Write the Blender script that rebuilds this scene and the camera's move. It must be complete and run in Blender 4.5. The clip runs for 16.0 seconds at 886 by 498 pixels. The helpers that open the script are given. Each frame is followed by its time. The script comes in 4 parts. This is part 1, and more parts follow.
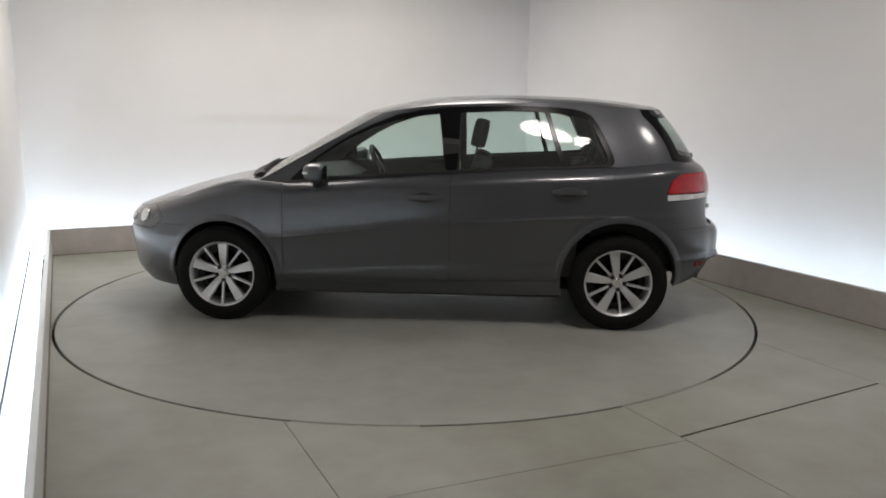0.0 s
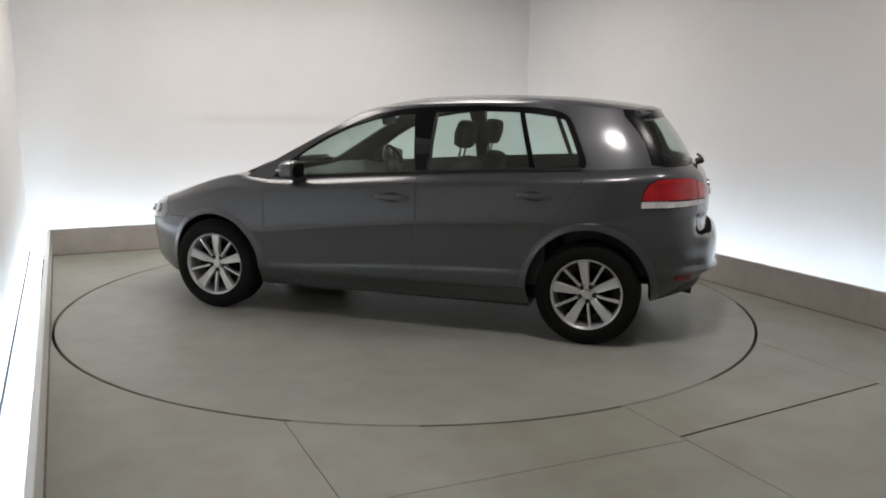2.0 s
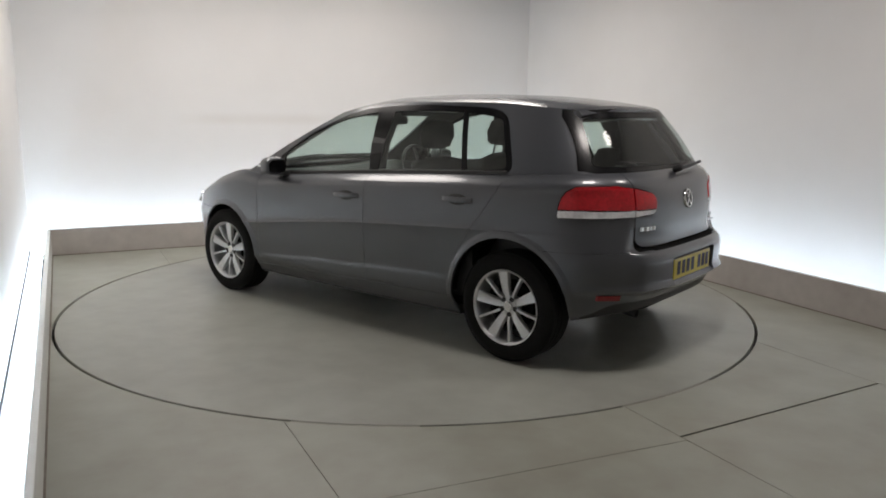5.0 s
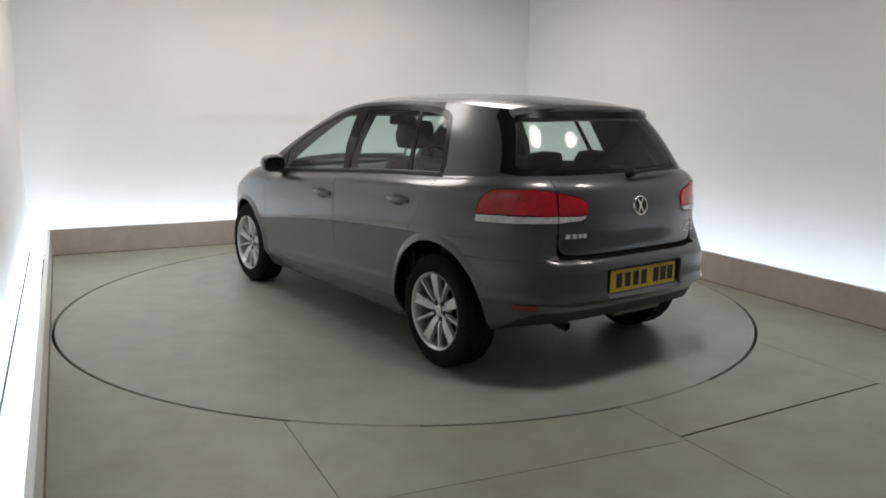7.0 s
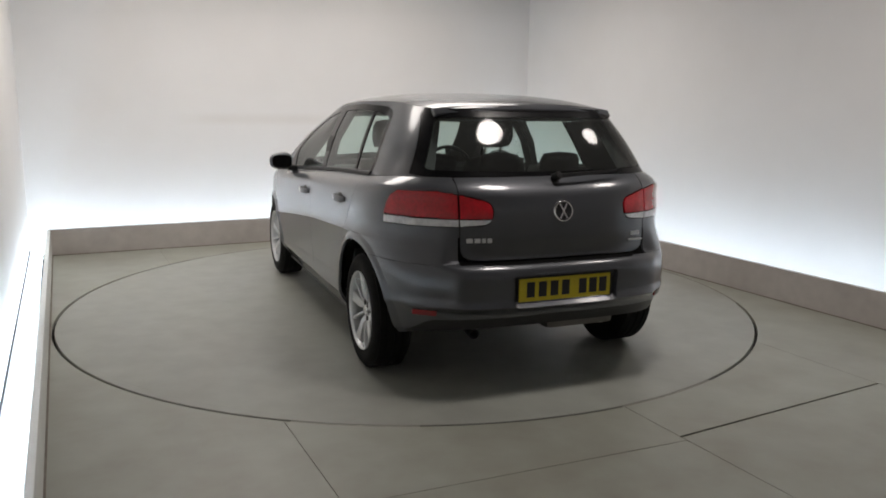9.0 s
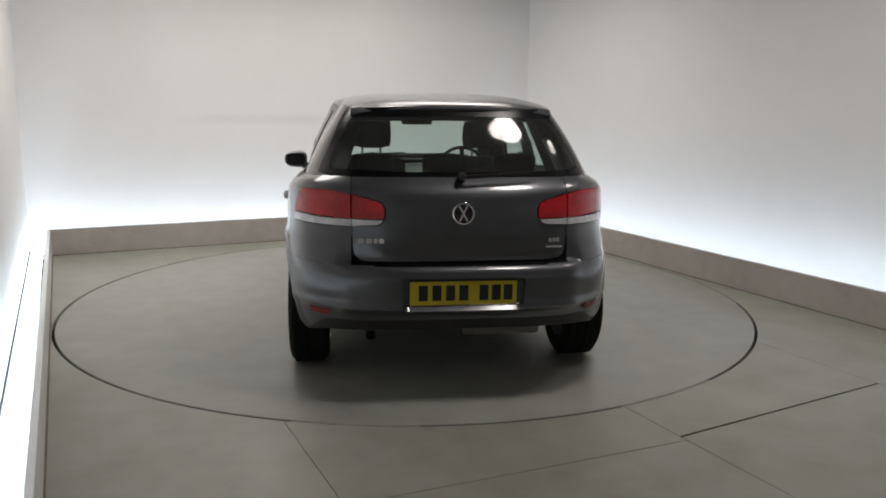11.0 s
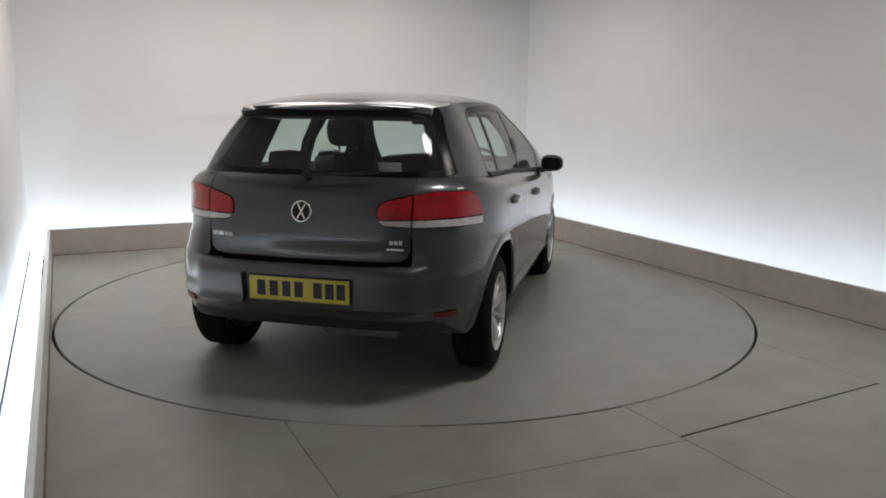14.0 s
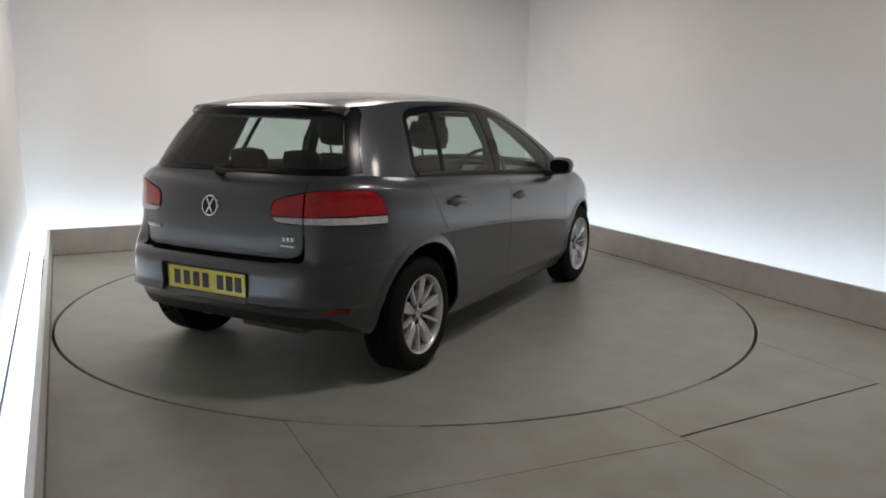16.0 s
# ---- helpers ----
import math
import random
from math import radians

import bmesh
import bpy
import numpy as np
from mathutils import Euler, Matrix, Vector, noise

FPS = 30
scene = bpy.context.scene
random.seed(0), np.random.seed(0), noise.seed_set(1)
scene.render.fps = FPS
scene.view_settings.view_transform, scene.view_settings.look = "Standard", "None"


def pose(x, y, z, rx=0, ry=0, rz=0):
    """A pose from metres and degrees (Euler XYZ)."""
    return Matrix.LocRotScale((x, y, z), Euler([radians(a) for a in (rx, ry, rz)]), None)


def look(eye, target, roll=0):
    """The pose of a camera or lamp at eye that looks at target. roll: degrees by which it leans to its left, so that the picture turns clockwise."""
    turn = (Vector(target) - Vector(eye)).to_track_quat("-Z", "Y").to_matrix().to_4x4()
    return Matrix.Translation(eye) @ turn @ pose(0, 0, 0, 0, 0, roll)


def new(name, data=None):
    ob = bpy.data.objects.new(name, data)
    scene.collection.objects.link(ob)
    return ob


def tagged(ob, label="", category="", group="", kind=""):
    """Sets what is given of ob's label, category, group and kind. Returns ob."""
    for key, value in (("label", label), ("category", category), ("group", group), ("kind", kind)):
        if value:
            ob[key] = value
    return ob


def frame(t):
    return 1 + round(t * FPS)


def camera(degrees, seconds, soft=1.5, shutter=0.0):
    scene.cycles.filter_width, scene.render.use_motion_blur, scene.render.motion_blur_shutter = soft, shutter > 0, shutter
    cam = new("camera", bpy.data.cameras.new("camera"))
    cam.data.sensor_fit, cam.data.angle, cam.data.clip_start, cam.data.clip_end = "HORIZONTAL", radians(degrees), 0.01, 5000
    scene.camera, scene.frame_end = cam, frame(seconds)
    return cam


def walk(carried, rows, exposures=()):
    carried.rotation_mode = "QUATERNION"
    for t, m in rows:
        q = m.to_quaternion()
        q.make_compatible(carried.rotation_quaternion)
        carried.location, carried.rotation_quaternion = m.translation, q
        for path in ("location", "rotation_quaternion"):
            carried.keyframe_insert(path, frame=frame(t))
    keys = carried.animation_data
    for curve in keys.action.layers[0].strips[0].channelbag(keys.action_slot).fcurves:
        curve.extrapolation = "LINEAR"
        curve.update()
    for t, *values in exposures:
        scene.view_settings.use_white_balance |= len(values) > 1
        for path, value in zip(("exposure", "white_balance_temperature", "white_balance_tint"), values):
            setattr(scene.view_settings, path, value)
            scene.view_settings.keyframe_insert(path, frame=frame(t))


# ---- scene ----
cam = camera(59.08, 16.0, soft=1.8)
EYE = Vector((-2.341, -5.259, 1.428))
AIM = EYE + Vector((0.43655, 0.88111, -0.18188))
walk(cam, [(0.0, look(EYE, AIM, 0.70)), (16.0, look(EYE, AIM, 0.70))],
     exposures=[(0.0, 0.18), (4.0, 0.18), (7.0, 0.12), (9.2, 0.07), (13.0, 0.0), (16.0, -0.05)])


def turn(t):
    """Heading of the turntable at t seconds, in degrees."""
    return 150.42 - 7.189 * t


# ---- world and light ----
world = bpy.data.worlds.new("world")
scene.world = world
world.use_nodes = True
world.node_tree.nodes["Background"].inputs[0].default_value = (0.6, 0.65, 0.7, 1)
world.node_tree.nodes["Background"].inputs[1].default_value = 0.02

LED_STRENGTH = 28.0


# ---- materials ----
def mat(name, color, rough=0.5, metal=0.0, coat=0.0, var=0.06, scale=30.0, bump=0.0, bump_scale=200.0,
        rough_var=0.0, spec=0.5, big=1.5, tint=None):
    m = bpy.data.materials.new(name)
    m.use_nodes = True
    nt = m.node_tree
    b = nt.nodes["Principled BSDF"]
    b.inputs["Roughness"].default_value = rough
    b.inputs["Metallic"].default_value = metal
    b.inputs["Coat Weight"].default_value = coat
    b.inputs["Coat Roughness"].default_value = 0.07
    b.inputs["Specular IOR Level"].default_value = spec
    co = nt.nodes.new("ShaderNodeTexCoord")

    def noise_node(sc, detail=5.0):
        n = nt.nodes.new("ShaderNodeTexNoise")
        n.inputs["Scale"].default_value = sc
        n.inputs["Detail"].default_value = detail
        nt.links.new(co.outputs["Object"], n.inputs["Vector"])
        return n
    a, c = noise_node(scale), noise_node(big)
    mix = nt.nodes.new("ShaderNodeMix")
    mix.data_type = "FLOAT"
    mix.inputs[0].default_value = 0.5
    nt.links.new(a.outputs["Fac"], mix.inputs[2])
    nt.links.new(c.outputs["Fac"], mix.inputs[3])
    ramp = nt.nodes.new("ShaderNodeValToRGB")
    ramp.color_ramp.elements[0].position = 0.3
    ramp.color_ramp.elements[1].position = 0.7
    t = tint or color
    ramp.color_ramp.elements[0].color = (*[max(0, v * (1 - var)) for v in t], 1)
    ramp.color_ramp.elements[1].color = (*[min(1, v * (1 + var)) for v in color], 1)
    nt.links.new(mix.outputs[0], ramp.inputs[0])
    nt.links.new(ramp.outputs[0], b.inputs["Base Color"])
    if rough_var:
        mr = nt.nodes.new("ShaderNodeMapRange")
        mr.inputs["To Min"].default_value = max(0.02, rough - rough_var)
        mr.inputs["To Max"].default_value = min(1, rough + rough_var)
        nt.links.new(c.outputs["Fac"], mr.inputs["Value"])
        nt.links.new(mr.outputs[0], b.inputs["Roughness"])
    if bump:
        bn = noise_node(bump_scale, 3.0)
        bp = nt.nodes.new("ShaderNodeBump")
        bp.inputs["Strength"].default_value = bump
        bp.inputs["Distance"].default_value = 0.004
        nt.links.new(bn.outputs["Fac"], bp.inputs["Height"])
        nt.links.new(bp.outputs[0], b.inputs["Normal"])
    return m


def glow(name, color, strength):
    m = bpy.data.materials.new(name)
    m.use_nodes = True
    b = m.node_tree.nodes["Principled BSDF"]
    b.inputs["Base Color"].default_value = (*color, 1)
    b.inputs["Emission Color"].default_value = (*color, 1)
    b.inputs["Emission Strength"].default_value = strength
    return m


def glassy(name, color, rough=0.0, dust=0.05):
    """Thin tinted pane: clear see-through with a glossy face and a diffuse film for dust and milky reflected light."""
    m = bpy.data.materials.new(name)
    m.use_nodes = True
    nt = m.node_tree
    nt.nodes.remove(nt.nodes["Principled BSDF"])
    out = nt.nodes["Material Output"]
    tr = nt.nodes.new("ShaderNodeBsdfTransparent")
    tr.inputs[0].default_value = (*color, 1)
    gl = nt.nodes.new("ShaderNodeBsdfGlossy")
    gl.inputs["Roughness"].default_value = rough
    lw = nt.nodes.new("ShaderNodeLayerWeight")
    lw.inputs["Blend"].default_value = 0.5
    pw = nt.nodes.new("ShaderNodeMath")
    pw.operation = "POWER"
    pw.inputs[1].default_value = 5.0
    nt.links.new(lw.outputs["Facing"], pw.inputs[0])
    fr = nt.nodes.new("ShaderNodeMath")
    fr.operation = "MULTIPLY_ADD"
    fr.inputs[1].default_value, fr.inputs[2].default_value = 0.9, 0.045
    nt.links.new(pw.outputs[0], fr.inputs[0])
    mx = nt.nodes.new("ShaderNodeMixShader")
    nt.links.new(fr.outputs[0], mx.inputs[0])
    nt.links.new(tr.outputs[0], mx.inputs[1])
    nt.links.new(gl.outputs[0], mx.inputs[2])
    df = nt.nodes.new("ShaderNodeBsdfDiffuse")
    df.inputs[0].default_value = (0.6, 0.62, 0.6, 1)
    film = nt.nodes.new("ShaderNodeMixShader")
    co = nt.nodes.new("ShaderNodeTexCoord")
    ns = nt.nodes.new("ShaderNodeTexNoise")
    ns.inputs["Scale"].default_value, ns.inputs["Detail"].default_value = 6.0, 6.0
    mr = nt.nodes.new("ShaderNodeMapRange")
    mr.inputs["To Min"].default_value, mr.inputs["To Max"].default_value = dust * 0.6, dust * 1.4
    nt.links.new(co.outputs["Object"], ns.inputs["Vector"])
    nt.links.new(ns.outputs["Fac"], mr.inputs["Value"])
    nt.links.new(mr.outputs[0], film.inputs[0])
    nt.links.new(mx.outputs[0], film.inputs[1])
    nt.links.new(df.outputs[0], film.inputs[2])
    nt.links.new(film.outputs[0], out.inputs[0])
    return m


M_WALL = mat("white_wall_paint", (0.80, 0.785, 0.77), 0.6, var=0.02, scale=3, big=0.7, bump=0.03, bump_scale=60)
def smudged(m, x0, x1, zc, half, amount):
    """A long faint rub mark across a wall's paint."""
    nt = m.node_tree
    b = nt.nodes["Principled BSDF"]
    co = nt.nodes.new("ShaderNodeTexCoord")
    sep = nt.nodes.new("ShaderNodeSeparateXYZ")
    nt.links.new(co.outputs["Object"], sep.inputs[0])

    def band(out, lo0, lo1, hi0, hi1):
        a, c = nt.nodes.new("ShaderNodeMapRange"), nt.nodes.new("ShaderNodeMapRange")
        a.inputs["From Min"].default_value, a.inputs["From Max"].default_value = lo0, lo1
        c.inputs["From Min"].default_value, c.inputs["From Max"].default_value = hi1, hi0
        mul = nt.nodes.new("ShaderNodeMath")
        mul.operation = "MULTIPLY"
        for n, i in ((a, 0), (c, 1)):
            nt.links.new(sep.outputs[out], n.inputs["Value"])
            nt.links.new(n.outputs[0], mul.inputs[i])
        return mul
    bx, bz = band("X", x0, x0 + 0.35, x1 - 0.35, x1), band("Z", zc - half, zc - half * 0.2, zc + half * 0.2, zc + half)
    ns = nt.nodes.new("ShaderNodeTexNoise")
    ns.inputs["Scale"].default_value = 2.2
    nt.links.new(co.outputs["Object"], ns.inputs["Vector"])
    fac = bx
    for other in (bz.outputs[0], ns.outputs["Fac"]):
        mul = nt.nodes.new("ShaderNodeMath")
        mul.operation = "MULTIPLY"
        nt.links.new(fac.outputs[0], mul.inputs[0])
        nt.links.new(other, mul.inputs[1])
        fac = mul
    sc = nt.nodes.new("ShaderNodeMath")
    sc.operation = "MULTIPLY"
    sc.inputs[1].default_value = amount
    nt.links.new(fac.outputs[0], sc.inputs[0])
    mix = nt.nodes.new("ShaderNodeMix")
    mix.data_type = "RGBA"
    old = b.inputs["Base Color"].links[0].from_socket
    nt.links.new(sc.outputs[0], mix.inputs[0])
    nt.links.new(old, mix.inputs[6])
    mix.inputs[7].default_value = (0.50, 0.44, 0.36, 1)
    nt.links.new(mix.outputs[2], b.inputs["Base Color"])
    return m


M_BACKWALL = smudged(mat("rubbed_white_wall_paint", (0.80, 0.785, 0.77), 0.6, var=0.02, scale=3, big=0.7, bump=0.03, bump_scale=60), -1.25, 0.7, 1.25, 0.075, 0.30)
M_CEIL = mat("ceiling_paint", (0.13, 0.127, 0.124), 0.7, var=0.02, scale=3)
M_SOUTH = mat("unseen_bounce_wall", (0.72, 0.71, 0.70), 0.6, var=0.04, scale=3)
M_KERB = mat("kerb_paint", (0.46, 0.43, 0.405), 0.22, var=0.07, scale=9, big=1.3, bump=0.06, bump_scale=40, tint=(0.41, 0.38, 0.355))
M_KERB_WHITE = mat("brightened_gloss_kerb", (0.80, 0.82, 0.80), 0.20, var=0.05, scale=7, big=1.1, bump=0.04, bump_scale=30)
M_FLOOR = mat("floor_paint", (0.321, 0.336, 0.292), 0.42, var=0.16, scale=4, big=0.9, bump=0.02, bump_scale=90,
              rough_var=0.14, tint=(0.310, 0.300, 0.248))
M_DISC = mat("turntable_paint", (0.332, 0.346, 0.308), 0.40, var=0.12, scale=5, big=1.1, bump=0.02, bump_scale=90,
             rough_var=0.12, tint=(0.312, 0.310, 0.275))
M_DUST = mat("packed_dust", (0.24, 0.235, 0.205), 0.8, var=0.35, scale=30, big=4)
M_SEAL = mat("brown_sealant", (0.17, 0.145, 0.12), 0.7, var=0.35, scale=14, big=3)
M_GAP = mat("dark_gap", (0.02, 0.02, 0.02), 0.9, var=0.2)
M_LED = glow("led_strip_glow", (0.68, 0.84, 1.0), LED_STRENGTH)
M_LED_NEAR = glow("bright_led_strip_glow", (0.72, 0.86, 1.0), 1.35 * LED_STRENGTH)
M_LAMP = glow("lamp_diffuser_glow", (1.0, 0.94, 0.88), 3.0)
M_PAINT = mat("grey_metallic_paint", (0.065, 0.069, 0.079), 0.40, metal=0.40, coat=1.0, var=0.05, scale=900, big=2.0)
M_PAINT.node_tree.nodes["Principled BSDF"].inputs["Coat Roughness"].default_value = 0.13
# Near-black felt: puts arch shade and the dark behind spokes into colour.
M_SHADE = mat("black_felt_and_shade", (0.004, 0.004, 0.004), 0.95, var=0.3, spec=0.1)
M_HEAD = mat("headlamp_lens", (0.10, 0.102, 0.106), 0.10, metal=0.5, coat=1.0, var=0.5, scale=18, big=26, tint=(0.04, 0.04, 0.045))
M_PLASTIC = mat("black_plastic", (0.012, 0.012, 0.013), 0.5, var=0.15, bump=0.05, bump_scale=500)
M_GLOSSBLACK = mat("gloss_black_trim", (0.006, 0.006, 0.007), 0.22, spec=0.28, var=0.1)
M_RUBBER = mat("tyre_rubber", (0.008, 0.008, 0.008), 0.85, spec=0.2, var=0.25, scale=40, bump=0.1, bump_scale=150)
M_ALLOY = mat("silver_alloy", (0.66, 0.67, 0.68), 0.32, metal=0.6, coat=0.3, var=0.04, scale=60)
M_STEEL = mat("dull_steel", (0.15, 0.145, 0.14), 0.4, metal=0.9, var=0.2, scale=50)
M_CHROME = mat("chrome", (0.78, 0.79, 0.80), 0.12, metal=1.0, var=0.03)
M_RED = mat("red_lamp_lens", (0.52, 0.010, 0.020), 0.16, coat=0.7, var=0.2, scale=60, big=14, tint=(0.36, 0.005, 0.010), spec=0.35)
M_REFLECT = mat("red_reflector", (0.22, 0.006, 0.011), 0.25, coat=0.5, var=0.15, scale=160)
M_DARKRED = mat("dark_red_reflector", (0.085, 0.004, 0.007), 0.3, coat=0.3, var=0.15, scale=160)
M_CLEAR = mat("clear_lamp_lens", (0.80, 0.80, 0.80), 0.15, coat=0.8, var=0.15, scale=40, big=9, tint=(0.58, 0.58, 0.60))
M_YELLOW = mat("yellow_plate", (0.60, 0.48, 0.016), 0.4, coat=0.2, var=0.04)
M_INK = mat("black_ink", (0.012, 0.012, 0.012), 0.5, var=0.1)
M_FABRIC = mat("dark_seat_fabric", (0.050, 0.048, 0.046), 0.9, var=0.25, scale=120, bump=0.2, bump_scale=700)
M_TRIM = mat("grey_pillar_lining", (0.13, 0.127, 0.12), 0.85, var=0.08, scale=120)
M_LINER = mat("light_headliner", (0.50, 0.49, 0.46), 0.95, var=0.06, scale=80)
M_CARPET = mat("dark_carpet", (0.02, 0.02, 0.02), 0.95, var=0.3, scale=200)
M_GLASS = glassy("tinted_glass", (0.80, 0.90, 0.86))
M_REARGLASS = glassy("dark_rear_glass", (0.74, 0.82, 0.79), 0.06, 0.03)


# ---- mesh helpers ----
def part(name, bm, material, parent=None, label="", smooth=None):
    me = bpy.data.meshes.new(name)
    bm.normal_update()
    if smooth is not None:
        for f in bm.faces:
            f.smooth = True
        for e in bm.edges:
            if len(e.link_faces) == 2 and e.calc_face_angle(0) > radians(smooth):
                e.smooth = False
    bm.to_mesh(me)
    bm.free()
    me.materials.append(material)
    ob = new(name, me)
    if parent is not None:
        ob.parent = parent
    if label:
        ob["label"] = label
    return ob


def box(bm, lo, hi, bevel=0.0):
    vs = bmesh.ops.create_cube(bm, size=1.0)["verts"]
    for v in vs:
        v.co = Vector([lo[i] + (v.co[i] + 0.5) * (hi[i] - lo[i]) for i in range(3)])
    if bevel:
        es = list({e for v in vs for e in v.link_edges})
        bmesh.ops.bevel(bm, geom=es, offset=bevel, segments=2, affect="EDGES", profile=0.6)
    return vs


def boxed(lo, hi, bevel=0.0):
    bm = bmesh.new()
    box(bm, lo, hi, bevel)
    return bm


def cyl(bm, r1, r2, depth, m, segs=32, caps=True):
    return bmesh.ops.create_cone(bm, cap_ends=caps, cap_tris=False, segments=segs, radius1=r1, radius2=r2, depth=depth, matrix=m)["verts"]


def lathe(profile, segs, m=None):
    """Turns (radius, height) pairs round the z axis."""
    bm = bmesh.new()
    rings = []
    for r, h in profile:
        rings.append([bm.verts.new((r * math.cos(2 * math.pi * k / segs), r * math.sin(2 * math.pi * k / segs), h)) for k in range(segs)])
    for a, b in zip(rings, rings[1:]):
        for k in range(segs):
            bm.faces.new((a[k], a[(k + 1) % segs], b[(k + 1) % segs], b[k]))
    if m is not None:
        bmesh.ops.transform(bm, matrix=m, verts=bm.verts)
    bmesh.ops.recalc_face_normals(bm, faces=bm.faces)
    return bm


def prism(outline, depth, m=None, bevel=0.0):
    """A flat outline in x, y drawn out along z."""
    bm = bmesh.new()
    vs = [bm.verts.new((x, y, 0)) for x, y in outline]
    f = bm.faces.new(vs)
    top = bmesh.ops.extrude_face_region(bm, geom=[f])["geom"]
    for v in top:
        if isinstance(v, bmesh.types.BMVert):
            v.co.z += depth
    bmesh.ops.recalc_face_normals(bm, faces=bm.faces)
    if bevel:
        bmesh.ops.bevel(bm, geom=list(bm.edges), offset=bevel, segments=2, affect="EDGES", profile=0.6)
    if m is not None:
        bmesh.ops.transform(bm, matrix=m, verts=bm.verts)
    return bm


def smooth_line(points):
    """Monotone cubic through (x, y) points, as a function of x."""
    pts = sorted(points)
    xs = np.array([p[0] for p in pts], float)
    ys = np.array([p[1] for p in pts], float)
    h = np.diff(xs)
    d = np.diff(ys) / h
    m = np.zeros(len(xs))
    m[0], m[-1] = d[0], d[-1]
    for i in range(1, len(xs) - 1):
        if d[i - 1] * d[i] > 0:
            w1, w2 = 2 * h[i] + h[i - 1], h[i] + 2 * h[i - 1]
            m[i] = (w1 + w2) / (w1 / d[i - 1] + w2 / d[i])

    def f(x):
        x = min(max(x, xs[0]), xs[-1])
        i = min(int(np.searchsorted(xs, x, "right")) - 1, len(h) - 1)
        t = (x - xs[i]) / h[i]
        return float((1 + 2 * t) * (1 - t) ** 2 * ys[i] + t * (1 - t) ** 2 * h[i] * m[i]
                     + t * t * (3 - 2 * t) * ys[i + 1] + t * t * (t - 1) * h[i] * m[i + 1])
    return f


def grid(bm, rows, closed=False):
    vs = [[bm.verts.new(p) for p in row] for row in rows]
    for r0, r1 in zip(vs, vs[1:]):
        for k in range(len(r0) - 1):
            q = (r0[k], r0[k + 1], r1[k + 1], r1[k])
            if len({tuple(round(c, 5) for c in v.co) for v in q}) >= 3:
                bm.faces.new(q)
    return vs


# ---- room ----
KX, KB, KH = 2.485, 2.74, 0.245       # kerb: half width of the bay, back line, height
WL, WR, WB = -2.680, 2.98, 3.18        # walls: left, right, back
FRONT, CEIL = -7.2, 3.1
R_DISC = 2.430


SLANT = Matrix.Translation((-KX, -4.5, 0)) @ pose(0, 0, 0, 0, 0, -0.435) @ Matrix.Translation((KX, 4.5, 0))


def aslant(ob):
    """The west side stands a little off square to the turntable."""
    ob.matrix_basis = SLANT @ ob.matrix_basis
    return ob


def room():
    def wall(name, lo, hi, material, label, cat="wall"):
        ob = tagged(part(name, boxed(lo, hi), material), label, cat, kind="structure")
        if name == "wall_west":
            aslant(ob)
    wall("wall_west", (WL - 0.15, FRONT, -0.2), (WL, WB + 0.15, CEIL), M_WALL, "smooth white painted studio wall lit from below")
    wall("wall_east", (WR, FRONT, -0.2), (WR + 0.15, WB + 0.15, CEIL), M_WALL, "smooth white painted studio wall washed by hidden strip light")
    wall("wall_north", (WL, WB, -0.2), (WR, WB + 0.15, CEIL), M_BACKWALL, "white painted back wall with a faint horizontal smudge")
    # Unseen wall, added behind the view; its paleness bounces fill light.
    wall("wall_south", (WL - 0.15, FRONT - 0.15, -0.2), (WR + 0.15, FRONT, CEIL), M_SOUTH, "unseen pale wall added to bounce light into the bay")
    wall("ceiling", (WL - 0.15, FRONT - 0.15, CEIL), (WR + 0.15, WB + 0.15, CEIL + 0.12), M_CEIL, "plain dark grey painted ceiling above the turntable", "ceiling")
    # sub-floor under panels and light trough
    wall("ground", (WL - 0.15, FRONT - 0.15, -0.25), (WR + 0.15, WB + 0.15, -0.03), M_GAP, "dark sub-floor beneath the panels", "floor")
    # kerbs: thin upstands with a slightly rounded top
    T = 0.03
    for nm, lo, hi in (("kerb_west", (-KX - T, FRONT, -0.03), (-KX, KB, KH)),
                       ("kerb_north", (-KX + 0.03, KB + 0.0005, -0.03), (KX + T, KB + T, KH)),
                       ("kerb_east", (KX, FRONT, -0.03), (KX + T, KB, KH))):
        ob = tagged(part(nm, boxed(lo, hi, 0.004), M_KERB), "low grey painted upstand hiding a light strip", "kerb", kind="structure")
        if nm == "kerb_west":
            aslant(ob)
            # West kerb's bright, glowing look is put into a white gloss colour.
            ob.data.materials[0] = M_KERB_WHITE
            ob["label"] = "low gloss upstand, whitened for its bright look, hiding a bright light strip"
    # trough floor and strip lights behind the kerbs
    for nm, lo, hi in (("trough_floor_west", (WL, FRONT, -0.03), (-KX - T, WB, 0.02)),
                       ("trough_floor_north", (-KX - T, KB + T, -0.03), (KX + T, WB, 0.02)),
                       ("trough_floor_east", (KX + T, FRONT, -0.03), (WR, WB, 0.02))):
        tagged(part(nm, boxed(lo, hi), M_WALL), "white painted light trough behind the kerb", "trough", kind="structure")


def wall_gap():
    """Dark open joint between the wall and the trough floor."""
    aslant(tagged(part("trim", boxed((WL + 0.001, -3.4, 0.0205), (WL + 0.011, 2.95, 0.026)), M_GAP), "thin dark joint along the wall foot", "joint", kind="structure"))


